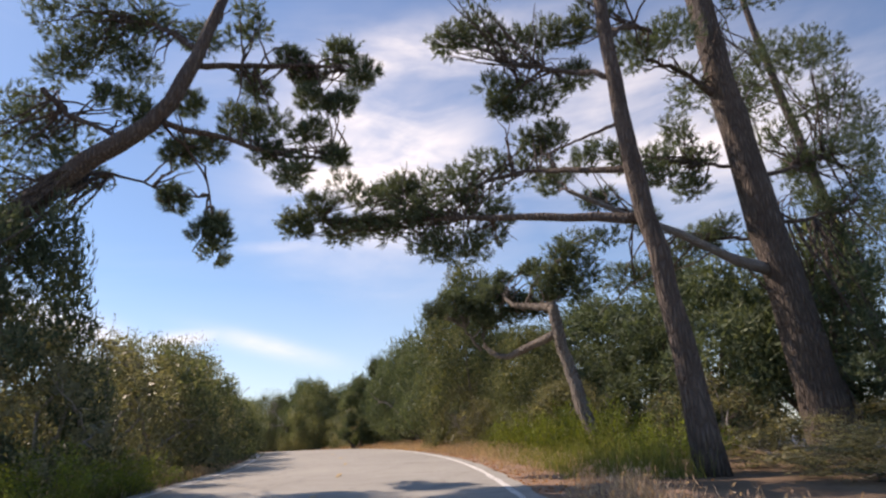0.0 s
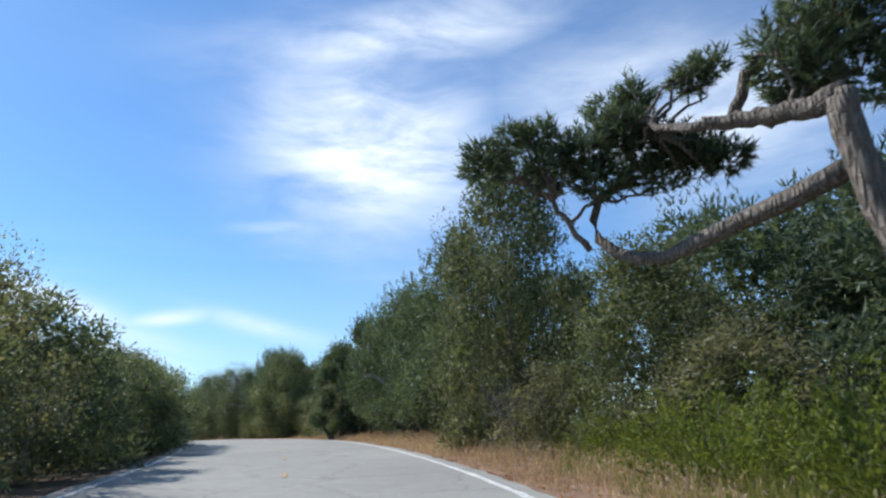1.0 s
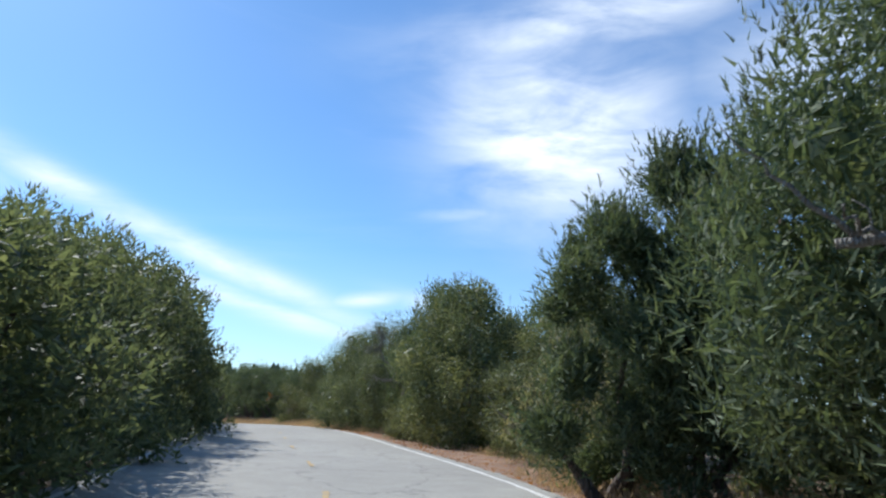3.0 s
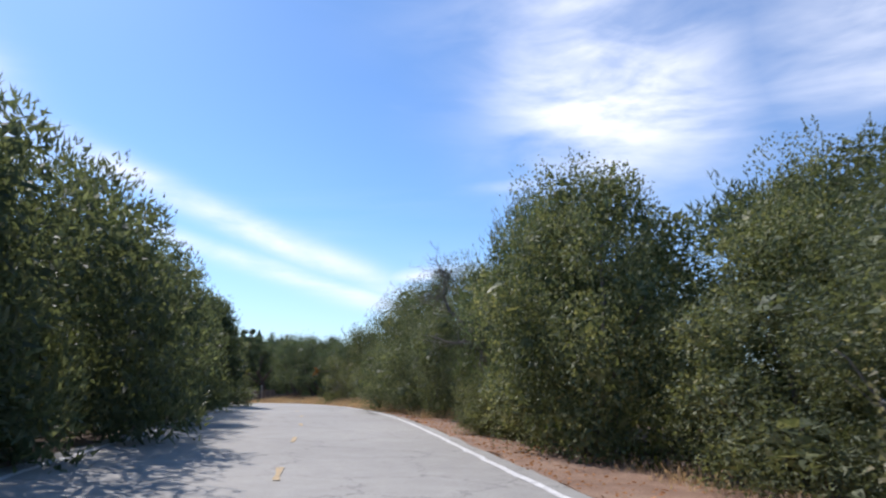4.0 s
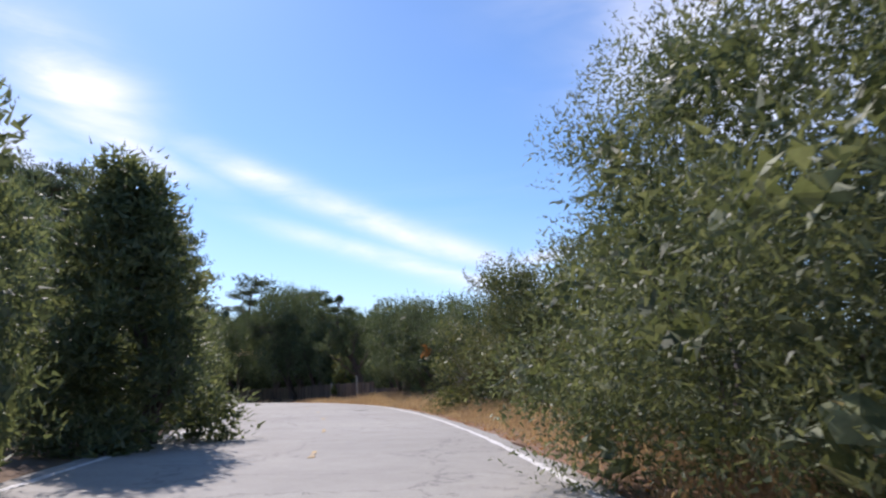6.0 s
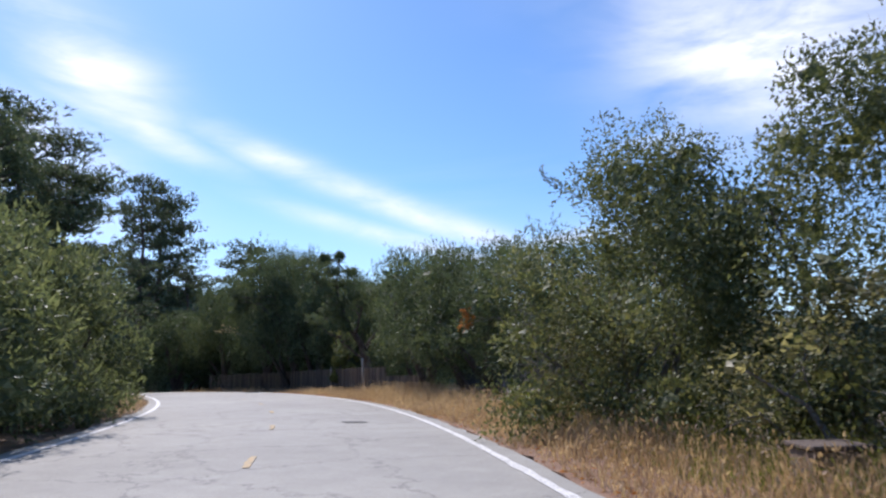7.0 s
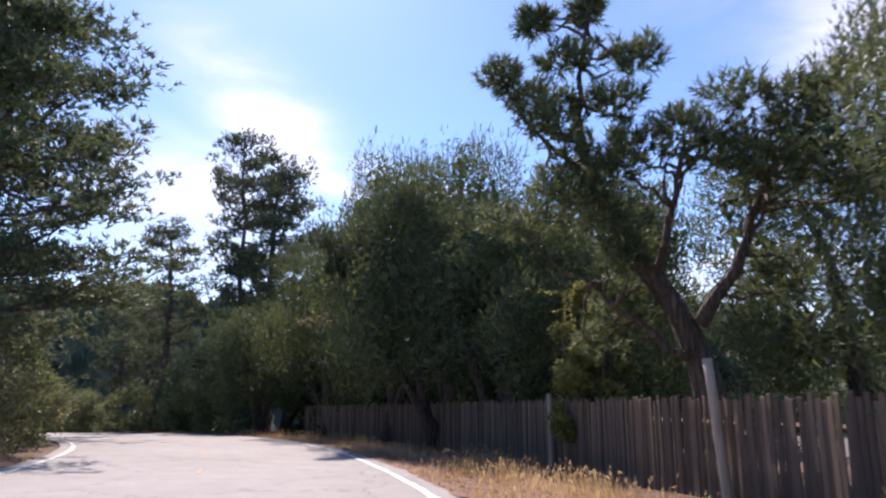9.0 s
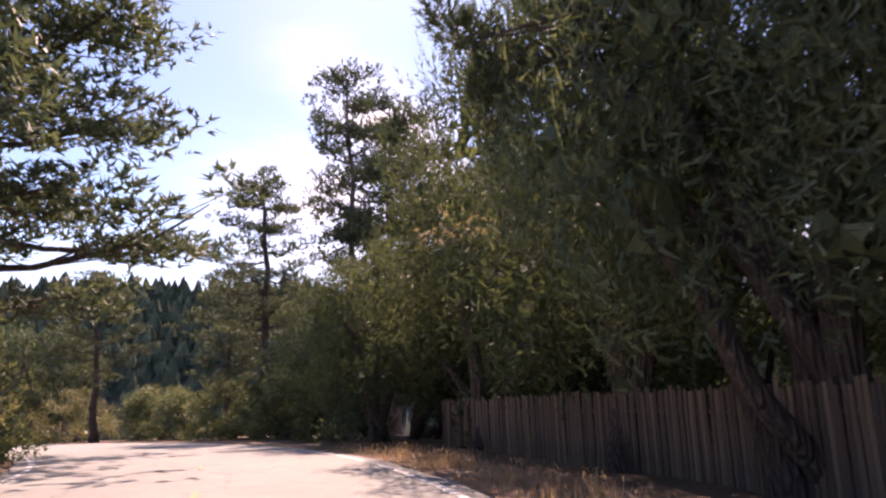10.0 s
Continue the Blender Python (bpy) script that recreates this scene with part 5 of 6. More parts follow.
hero_pine("old_pine_tree", "massive furrowed pine trunk lit from one side, tall open crown", (10.9, 19.0, -0.2),
          [(11.0, 19.0, -1.0), (10.6, 19.0, 2.5), (10.3, 19.0, 5.3), (9.9, 19.0, 8.4), (9.6, 19.0, 11.7), (9.4, 19.0, 14.4), (9.2, 19.0, 19.0)], (0.66, 0.34),
          [([(9.9, 18.9, 5.2), (8.7, 18.2, 5.2), (7.8, 17.8, 5.7), (6.6, 17.5, 6.2), (5.2, 17.5, 6.7), (3.8, 17.4, 7.4)], 0.18, 0.06, "bare"),
           ([(9.4, 19.0, 11.0), (8.4, 18.6, 11.7), (7.0, 18.2, 12.0)], 0.12, 0.05), ([(9.6, 19.1, 8.6), (8.9, 19.6, 9.0), (8.3, 20.0, 9.4)], 0.07, 0.03),
           ([(10.0, 19.2, 6.2), (9.2, 19.8, 6.5), (8.4, 20.2, 6.8)], 0.07, 0.03), ([(9.7, 19.0, 8.0), (11.4, 19.4, 8.6), (13.2, 19.8, 9.2)], 0.10, 0.03),
           ([(9.9, 19.0, 6.6), (11.6, 19.2, 6.8), (13.4, 19.6, 7.4)], 0.08, 0.03)],
          [(8.5, 20.0, 10.2, 0.6), (8.2, 20.0, 8.3, 0.6), (8.7, 20.0, 9.2, 0.7), (7.8, 20.0, 9.3, 0.6), (9.4, 20.2, 6.9, 0.7), (8.5, 20.2, 6.5, 0.8), (7.6, 20.3, 6.2, 0.7), (6.8, 20.0, 5.4, 0.8), (5.8, 20.2, 5.2, 0.8),
           (13.0, 19.8, 9.3, 0.8), (12.2, 19.8, 8.8, 0.6), (13.6, 20.0, 7.6, 0.8), (12.4, 19.5, 7.2, 0.6), (14.0, 20.5, 5.6, 0.9), (12.8, 20.5, 4.8, 0.9), (13.8, 20.0, 11.0, 0.9), (12.4, 19.4, 12.4, 1.0),
           (4.7, 19.0, 9.1, 0.5), (6.0, 19.0, 9.1, 0.55), (5.1, 19.0, 7.6, 0.45), (6.3, 19.0, 6.8, 0.5), (7.3, 19.0, 8.2, 0.55), (3.9, 19.0, 8.3, 0.45), (11.0, 19.8, 11.4, 0.9), (12.0, 20.4, 10.4, 0.9), (14.6, 20.6, 9.4, 0.9), (15.2, 21.0, 7.2, 0.9), (11.4, 20.0, 13.2, 0.9), (13.4, 20.6, 13.4, 1.0), (8.6, 19.6, 11.6, 0.8), (7.0, 18.2, 12.4, 0.8), (8.0, 18.2, 13.2, 0.9), (10.4, 18.8, 14.2, 1.0), (11.6, 19.0, 3.4, 0.9), (13.2, 19.0, 2.8, 1.0), (12.2, 18.0, 1.8, 0.8)],
          M_PINE_BLUE, M_BARK, 60, 5, 7, "old roadside pines")
hero_pine("slender_pine_tree", "slender dark pine standing behind the old trunks", (17.0, 25.0, -0.6),
          [(17.0, 25.0, -1.0), (16.6, 25.0, 5.0), (15.8, 25.0, 10.0), (14.8, 25.0, 15.5), (14.2, 25.0, 20.0)], (0.26, 0.12),
          [([(16.2, 25, 8.0), (14.6, 24.8, 8.4), (13.2, 24.6, 9.2)], 0.07, 0.03), ([(15.6, 25, 11.0), (14.0, 24.8, 11.6), (12.6, 24.6, 12.4)], 0.07, 0.03), ([(15.2, 25, 13.0), (16.8, 25, 13.8), (18.0, 25, 14.6)], 0.07, 0.03)],
          spread(rng, 34, (12.0, 23.5, 5.5), (18.5, 26.0, 16.0), 0.6, 1.0), M_PINE_BLUE, M_BARK, 26, 3, 8, "old roadside pines")
# the tree that leans in from the left
hero_pine("overhanging_pine_tree", "dark pine leaning out over the road with hanging needle clusters", (-11.6, 13.0, -0.1),
          [(-11.6, 13.0, -0.4), (-11.2, 13.2, 2.5), (-10.4, 13.6, 5.0), (-9.0, 14.0, 6.5), (-7.6, 14.0, 7.5), (-6.1, 14.1, 8.3), (-5.8, 14.2, 9.6), (-5.5, 14.4, 10.8), (-5.1, 14.6, 12.2)], (0.33, 0.12),
          [([(-5.9, 14.3, 9.9), (-4.5, 15.0, 10.2), (-3.1, 15.2, 10.3), (-1.8, 15.4, 10.2)], 0.09, 0.03), ([(-6.3, 14.1, 8.2), (-4.6, 15.0, 8.0), (-3.2, 15.4, 7.7), (-2.3, 15.5, 7.8)], 0.08, 0.03),
           ([(-9.2, 14.0, 9.2), (-8.6, 14.2, 8.6), (-7.2, 14.1, 7.8)], 0.07, 0.05), ([(-5.7, 14.4, 10.4), (-7.0, 15.0, 11.6), (-8.6, 15.4, 12.4)], 0.08, 0.03),
           ([(-6.4, 14.3, 8.3), (-5.7, 15.3, 7.6), (-5.5, 15.5, 6.4), (-5.45, 15.5, 5.7)], 0.035, 0.012), ([(-8.6, 14.0, 6.9), (-7.8, 15.0, 7.4), (-6.5, 15.5, 6.9)], 0.05, 0.02)],
          [(-10.6, 15.5, 9.8, 0.7), (-9.8, 15.5, 8.8, 0.7), (-9.2, 15.5, 11.1, 0.7), (-8.3, 15.5, 11.5, 0.6), (-9.6, 15.5, 10.6, 0.7), (-8.3, 15.5, 9.7, 0.5), (-6.4, 15.5, 9.5, 0.5), (-5.8, 15.5, 8.2, 0.5), (-6.4, 15.5, 8.0, 0.5),
           (-4.6, 15.5, 9.9, 0.4), (-4.2, 15.5, 9.1, 0.5), (-3.3, 15.5, 10.3, 0.4), (-2.4, 15.5, 10.8, 0.5), (-1.8, 15.5, 10.1, 0.4), (-3.0, 15.5, 9.5, 0.4), (-2.3, 15.5, 9.2, 0.4), (-3.5, 15.5, 7.3, 0.5), (-4.1, 15.5, 8.0, 0.4),
           (-2.4, 15.5, 7.8, 0.35), (-5.5, 15.5, 5.6, 0.42), (-5.4, 15.5, 6.1, 0.3), (-6.5, 15.5, 6.8, 0.4), (-7.1, 15.5, 12.0, 0.6), (-4.7, 15.5, 11.9, 0.5)]
          + [(-10.2, 15.0, 8.3, 0.9), (-8.6, 15.3, 7.6, 0.6), (-9.6, 14.8, 7.0, 0.9), (-10.8, 14.5, 7.8, 1.0), (-10.2, 14.0, 5.8, 1.0), (-9.4, 13.2, 4.8, 0.9), (-11.4, 14.0, 6.4, 1.0), (-10.6, 12.6, 4.0, 1.0), (-9.0, 12.2, 3.6, 0.8), (-8.8, 15.2, 12.2, 0.7), (-7.6, 15.4, 10.6, 0.6), (-6.0, 15.4, 11.4, 0.6), (-7.4, 15.4, 9.0, 0.5), (-5.0, 15.4, 8.9, 0.45), (-10.0, 15.2, 12.0, 0.8), (-3.8, 15.4, 10.8, 0.4), (-3.2, 15.4, 8.4, 0.4)],
          M_PINE_BLUE, M_BARK, 62, 5, 9)
# open-crowned pine behind the fence
hero_pine("open_pine_tree", "open pine with forked trunk behind the stake fence", (-48.7, 102.2, -0.2),
          [(-48.7, 102.2, -0.5), (-48.8, 101.8, 1.1), (-48.9, 101.6, 2.2), (-49.4, 101.3, 3.1), (-49.8, 101.0, 3.8), (-50.1, 100.8, 4.8), (-50.2, 100.6, 5.9)], (0.24, 0.07),
          [([(-48.85, 101.6, 2.3), (-48.3, 101.7, 3.0), (-48.1, 101.8, 3.8), (-47.7, 101.9, 4.6)], 0.11, 0.04), ([(-48.85, 101.7, 1.7), (-49.1, 101.2, 2.0), (-49.5, 100.8, 2.4), (-50.0, 100.6, 2.9)], 0.07, 0.03),
           ([(-49.3, 101.3, 3.0), (-48.9, 101.1, 3.9), (-48.6, 101.0, 4.8)], 0.07, 0.03), ([(-50.0, 100.9, 4.4), (-50.5, 100.2, 5.2), (-50.8, 99.7, 6.0)], 0.05, 0.02), ([(-50.1, 100.7, 5.4), (-49.8, 100.3, 6.2), (-49.6, 100.3, 6.9)], 0.05, 0.02)],
          [(-50.3, 99.9, 6.9, 0.2), (-49.6, 100.3, 7.0, 0.2), (-49.9, 100.1, 6.3, 0.35), (-49.1, 100.6, 6.1, 0.3), (-50.8, 99.5, 6.0, 0.3), (-49.4, 100.5, 5.5, 0.45), (-50.2, 99.9, 5.6, 0.4), (-48.6, 100.9, 5.0, 0.4), (-48.0, 101.1, 5.2, 0.4),
           (-49.0, 100.7, 4.8, 0.4), (-49.6, 100.3, 4.7, 0.45), (-50.1, 100.0, 4.3, 0.45), (-50.5, 99.7, 3.7, 0.4), (-48.0, 101.1, 4.6, 0.4), (-47.4, 101.3, 5.0, 0.4), (-47.6, 101.2, 4.2, 0.4), (-50.0, 100.1, 5.1, 0.4),
           (-49.7, 100.3, 3.9, 0.4), (-49.4, 100.6, 3.2, 0.35), (-47.0, 101.6, 4.4, 0.5), (-46.6, 101.8, 3.8, 0.5), (-46.8, 101.4, 5.2, 0.4), (-47.8, 102.0, 2.9, 0.45), (-49.8, 101.2, 2.6, 0.4), (-50.4, 101.6, 2.2, 0.45)],
          M_PINE, M_BARK, 34, 3, 10)
# the pine that shades the end of the walk
hero_pine("leaning_pine_tree", "dark pine with a heavy limb leaning above the fence", (-59.9, 107.4, -0.2),
          [(-59.9, 107.4, -0.6), (-59.7, 107.4, 1.0), (-59.7, 107.3, 2.3), (-60.2, 107.0, 3.8), (-61.1, 106.4, 5.0), (-61.8, 105.8, 6.0)], (0.30, 0.12),
          [([(-59.7, 107.3, 2.0), (-58.8, 107.4, 3.4), (-58.2, 107.2, 5.0)], 0.15, 0.05), ([(-60.4, 106.9, 4.1), (-60.6, 106.4, 5.2), (-60.4, 106.0, 6.4)], 0.09, 0.03)],
          [(-61.8, 105.8, 6.4, 0.6), (-61.2, 106.3, 5.8, 0.6), (-60.6, 106.6, 6.1, 0.6), (-60.4, 106.9, 4.9, 0.6), (-59.8, 107.1, 5.3, 0.6), (-59.1, 107.4, 5.6, 0.6), (-59.6, 107.2, 4.3, 0.6), (-62.4, 105.1, 5.9, 0.6),
           (-61.0, 106.4, 4.2, 0.6), (-58.8, 107.4, 4.1, 0.6), (-62.8, 104.6, 6.5, 0.4), (-62.6, 104.9, 5.6, 0.4), (-58.2, 107.0, 5.4, 0.7), (-57.4, 106.6, 4.6, 0.7), (-57.8, 106.0, 6.2, 0.7), (-60.0, 106.0, 6.8, 0.7), (-58.8, 105.4, 6.9, 0.6)],
          M_PINE_BLUE, M_BARK, 50, 3, 11)


def dead_tree():
    rng = np.random.default_rng(31)
    base = np.array((-14.1, 61.9, -0.05))
    root = new("dead_tree")
    root.location = base + np.array((0, 0, float(rise(base[0], base[1]))))
    runs = [([(-14.1, 61.9, -0.3), (-14.2, 61.6, 0.8), (-14.15, 61.5, 1.6), (-14.1, 61.5, 2.1)], 0.14, 0.11, "trunk"),
            ([(-14.1, 61.5, 2.0), (-13.9, 61.5, 2.2), (-13.4, 61.6, 2.2)], 0.12, 0.10, "stub"),
            ([(-14.05, 61.4, 1.9), (-14.1, 61.2, 2.35), (-14.3, 61.1, 2.35), (-14.8, 61.1, 2.2), (-15.3, 61.0, 2.4)], 0.055, 0.022, "branch"),
            ([(-13.8, 61.4, 2.2), (-13.6, 61.35, 2.5), (-14.0, 61.4, 2.6), (-14.5, 61.3, 2.9)], 0.05, 0.02, "branch"),
            ([(-14.1, 61.5, 2.1), (-14.6, 61.4, 2.8), (-14.95, 61.3, 3.05), (-15.1, 61.3, 3.2), (-15.2, 61.2, 3.5), (-15.2, 61.2, 3.8), (-15.1, 61.3, 4.05), (-15.0, 61.3, 4.3)], 0.055, 0.012, "branch"),
            ([(-15.2, 61.2, 3.5), (-15.4, 61.2, 3.5), (-15.75, 61.1, 3.4)], 0.018, 0.006, "branch"),
            ([(-15.2, 61.2, 3.9), (-15.15, 61.2, 4.0), (-15.25, 61.2, 4.3)], 0.018, 0.006, "branch")]
    nodes = []
    for pts, r0, r1, nm in runs:
        b = smooth_line(pts, 14) + rng.normal(0, 0.012, (14, 3))
        part(nm, limbs(nm, [tube(b - base, np.linspace(r0, r1, 14), 8, 0.06, rng)], M_TWIG), root)
        nodes.append(b[3:])
    nodes = np.concatenate(nodes[2:])
    tubes = []
    for k in range(120):
        a = nodes[rng.integers(len(nodes))]
        e = a + rng.normal(0, 0.34, 3) + np.array((-0.05, 0, 0.12))
        p = wiggle(rng, a, e, 7, 0.05)
        tubes.append(tube(p - base, np.linspace(0.011, 0.003, 7), 4))
        for q in (3, 5):
            tubes.append(tube(wiggle(rng, p[q], p[q] + rng.normal(0, 0.15, 3), 4, 0.02) - base, np.linspace(0.006, 0.002, 4), 3))
    part("twig_tangle", limbs("twig_tangle", tubes, M_TWIG), root, kind="stuff")
    tagged(root, "dead pale grey tree with bare twisted branches and twigs", "dead tree")


dead_tree()


def fallen_limb():
    rng = np.random.default_rng(33)
    base = np.array((-1.2, 40.5, -0.05))
    root = new("broken_limb")
    root.location = base + np.array((0, 0, float(rise(base[0], base[1]))))
    b = smooth_line([(-1.2, 40.5, -0.2), (-1.9, 40.6, 1.2), (-2.6, 40.75, 1.9), (-3.1, 40.8, 2.5), (-3.5, 40.9, 2.75), (-3.9, 41.0, 2.7)], 14) + rng.normal(0, 0.015, (14, 3))
    part("branch", limbs("branch", [tube(b - base, np.linspace(0.10, 0.045, 14), 8, 0.07, rng)], M_TWIG), root)
    for k in (6, 8, 9, 11, 12):
        e = b[k] + rng.normal(0, 0.4, 3) + np.array((-0.2, 0, 0.2))
        part("twig", limbs("twig", [tube(wiggle(rng, b[k], e, 8, 0.05) - base, np.linspace(0.03, 0.006, 8), 5)], M_TWIG), root)
    tagged(root, "broken pale limb propped in the lower pines", "dead branch")


fallen_limb()


def bare_shrub(s, d, height, radius, seed):
    """A leafless shrub: forking grey stems and a haze of twigs."""
    rng = np.random.default_rng(seed)
    root = new("bare_shrub")
    root.location = spot(s, d)
    fine = []
    for i in range(13):
        a, q = i * 2.4 + rng.uniform(-0.4, 0.4), radius * rng.uniform(0.35, 1.0)
        tip = np.array((q * math.cos(a), q * math.sin(a), height * rng.uniform(0.65, 1.05)))
        p = wiggle(rng, (rng.normal(0, 0.12), rng.normal(0, 0.12), -0.1), tip, 10, 0.07)
        part("stem", limbs("stem", [tube(p, np.linspace(0.028, 0.007, 10), 6)], M_TWIG), root)
        for j in range(3, 10):
            for _ in range(2):
                e = p[j] + rng.normal(0, 0.28, 3) + np.array((0, 0, 0.15))
                g = wiggle(rng, p[j], e, 6, 0.05)
                fine.append(tube(g, np.linspace(0.010, 0.004, 6), 4))
                fine.append(tube(wiggle(rng, g[3], g[3] + rng.normal(0, 0.18, 3), 4, 0.03), np.linspace(0.006, 0.002, 4), 3))
    part("twig_tangle", limbs("twig_tangle", fine, M_TWIG), root, kind="stuff")
    tagged(root, "bare grey leafless shrub of forking twigs on the verge", "shrub")


bare_shrub(95.9, 2.7, 2.7, 1.3, 51)
bare_shrub(97.6, 3.4, 1.8, 0.9, 52)
bare_shrub(28.2, 2.2, 1.5, 0.8, 53)


def dead_spray(name, label, places, anchor, seed, mat=None):
    """A dead orange-brown bough hanging in the pines, its stem running back into the tree."""
    rng = np.random.default_rng(seed)
    base = np.array(anchor, float)
    root = new(name)
    root.location = base + np.array((0, 0, float(rise(base[0], base[1]))))
    V = []
    for x, y, z, s in places:
        c = np.array((x, y, z))
        part("branch", limbs("branch", [tube(wiggle(rng, (0, 0, 0), c - base, 10, 0.04), np.linspace(0.025, 0.010, 10), 6)], M_TWIG), root)
        q = ball_points(rng, 22, 0.2)
        V.append(tufts(rng, c - base + q * s, q + np.array((0, 0, -0.3)), rng.uniform(0.05, 0.14, 22), 12, 0.10, 0.014, 0.5))
    part("dead_needles", soup("dead_needles", np.concatenate(V), mat or M_DEAD_NEEDLE), root, kind="stuff")
    tagged(root, label, "dead branch")


dead_spray("dead_bough", "dead rust-orange bough among the green pines", [(-36.3, 90.5, 2.75, 0.08), (-36.25, 90.6, 2.55, 0.08), (-36.4, 90.5, 2.35, 0.09)], (-36.0, 92.0, 2.6), 3)
dead_spray("dead_bough", "tan dead bough low in the shaded pines", [(-65.6, 105.9, 4.4, 0.35), (-65.2, 106.4, 4.4, 0.35), (-64.8, 106.9, 4.3, 0.35), (-64.5, 107.3, 4.1, 0.3)], (-64.4, 108.2, 3.6), 4, M_DEAD_TAN)

leafy_branch("leafy_branch", "long leafy twig reaching out above the roadside tree", (-30.4, 87.0, 3.7), (-32.3, 87.1, 5.0), 0.20, 61)
leafy_branch("leafy_branch", "upright leafy twig on top of the roadside tree", (-30.6, 86.9, 4.2), (-31.5, 87.2, 4.9), 0.20, 62)

# ---------------------------------------------------------------- golden shrub, grass, weeds
golden = leafy(66, "golden_shrub", 3.6, 0.85, 0.5, foliage("golden_leaves", (0.10, 0.13, 0.02), (0.24, 0.26, 0.04), (0.46, 0.43, 0.09), 0.4, 0.45), 16, 1800, (0.08, 0.05), under=1500)
golden.matrix_basis = pose(-52.0, 103.6, -0.1 + float(rise(-52.0, 103.6)))
tagged(golden, "shrub with bright yellow-green leaves in front of dark pines", "shrub")


def blades(name, label, spans, mat, seed, tall, seeds=0.4):
    """Grass: spans are (along from, to, beside from, to, count, height)."""
    rng = np.random.default_rng(seed)
    V, Q = [], []
    for s0, s1, d0, d1, n, h in spans:
        m = max(1, n // 26)
        cs, cd = rng.uniform(s0, s1, m), rng.uniform(d0, d1, m)
        k = rng.integers(0, m, n)
        s, d = cs[k] + rng.normal(0, 0.22, n), np.clip(cd[k] + rng.normal(0, 0.16, n), d0 - 0.05, d1 + 0.3)
        px, py = np.interp(s, S, LINE[:, 0]), np.interp(s, S, LINE[:, 1])
        rx, ry = np.interp(s, S, RIGHT[:, 0]), np.interp(s, S, RIGHT[:, 1])
        p = np.stack([px + rx * d, py + ry * d], 1)
        z = np.maximum(relief(p[:, 0], p[:, 1]), np.where((d > 0.3) & (d < 2.3), -0.03, -1)) + rise(p[:, 0], p[:, 1])
        foot = np.stack([p[:, 0], p[:, 1], z - 0.02], 1)
        hh = h * rng.uniform(0.45, 1.15, n) * np.clip(0.35 + (d - d0) / max(0.3, d1 - d0), 0.35, 1.0)
        tip = foot + np.stack([rng.normal(0, 0.28, n) * hh, rng.normal(0, 0.28, n) * hh, hh], 1)
        a = rng.uniform(0, 6.28, n)
        side = np.stack([np.cos(a), np.sin(a), 0 * a], 1) * (0.008 * tall)
        V.append(np.stack([foot - side, foot + side, tip], 1))
        sel = rng.uniform(size=n) < seeds
        Q.append(leaves(rng, tip[sel] - np.array((0, 0, 0.03)), np.tile((0, 0, 1.0), (sel.sum(), 1)), 0.09, 0.022, 0.5))
    tri = np.concatenate(V)
    quad = np.concatenate(Q)
    verts = np.concatenate([tri.reshape(-1, 3), quad.reshape(-1, 3)])
    n = len(tri) * 3
    faces = [(i, i + 1, i + 2) for i in range(0, n, 3)] + [(i, i + 1, i + 2, i + 3) for i in range(n, n + len(quad) * 4, 4)]
    tagged(new(name, mesh_from(name, verts, faces, mat)), label, "grass", kind="stuff")


blades("dry_grass", "dry golden-tan roadside grass with seed heads",
       ((20, 50, 0.5, 2.4, 15000, 0.42), (30, 47, 2.0, 4.0, 5000, 0.55), (50, 62, 1.6, 2.6, 1200, 0.25), (70, 78, 1.0, 2.3, 2600, 0.35), (76, 100, 0.5, 2.6, 15000, 0.5),
        (98, 112, 0.45, 3.0, 12000, 0.62), (110, 122, 0.4, 2.4, 3500, 0.35), (122, 140, 0.4, 1.6, 2500, 0.3), (2, 20, 0.6, 2.2, 3500, 0.35), (2, 24, L - 1.6, L - 0.4, 2600, 0.3),
        (100, 128, L - 2.4, L - 0.5, 3000, 0.3)), M_GRASS_DRY, 4, 1.0)
blades("green_grass", "green weeds and long grass on the verge",
       ((13, 25, 1.3, 4.0, 9000, 0.75), (86, 97, 1.5, 3.6, 6500, 0.6), (3, 18, L - 2.0, L - 0.5, 3500, 0.4), (28, 50, 2.6, 4.6, 3000, 0.5), (52, 75, 2.4, 4.0, 2500, 0.3)), M_GRASS_GREEN, 5, 1.2, 0.15)


def litter():
    rng = np.random.default_rng(19)
    n = 5200
    s, d = rng.uniform(8, 128, n), 0.35 + np.abs(rng.normal(0, 1.1, n))
    px, py = np.interp(s, S, LINE[:, 0]) + np.interp(s, S, RIGHT[:, 0]) * d, np.interp(s, S, LINE[:, 1]) + np.interp(s, S, RIGHT[:, 1]) * d
    z = np.maximum(relief(px, py), np.where(d < 2.25, -0.012, -1)) + rise(px, py) + 0.008
    pos = np.stack([px, py, z], 1)
    a = rng.uniform(0, 6.28, n)
    way = np.stack([np.cos(a), np.sin(a), 0.05 * rng.normal(size=n)], 1)
    q = leaves(rng, pos, way, 0.085, 0.03, 0.12)
    tagged(new("leaf_litter", soup("leaf_litter", q, M_DEAD_NEEDLE)), "scattered dead leaves and bark scraps on the verge", "litter", kind="stuff")


litter()

# ---------------------------------------------------------------- fence, posts, house


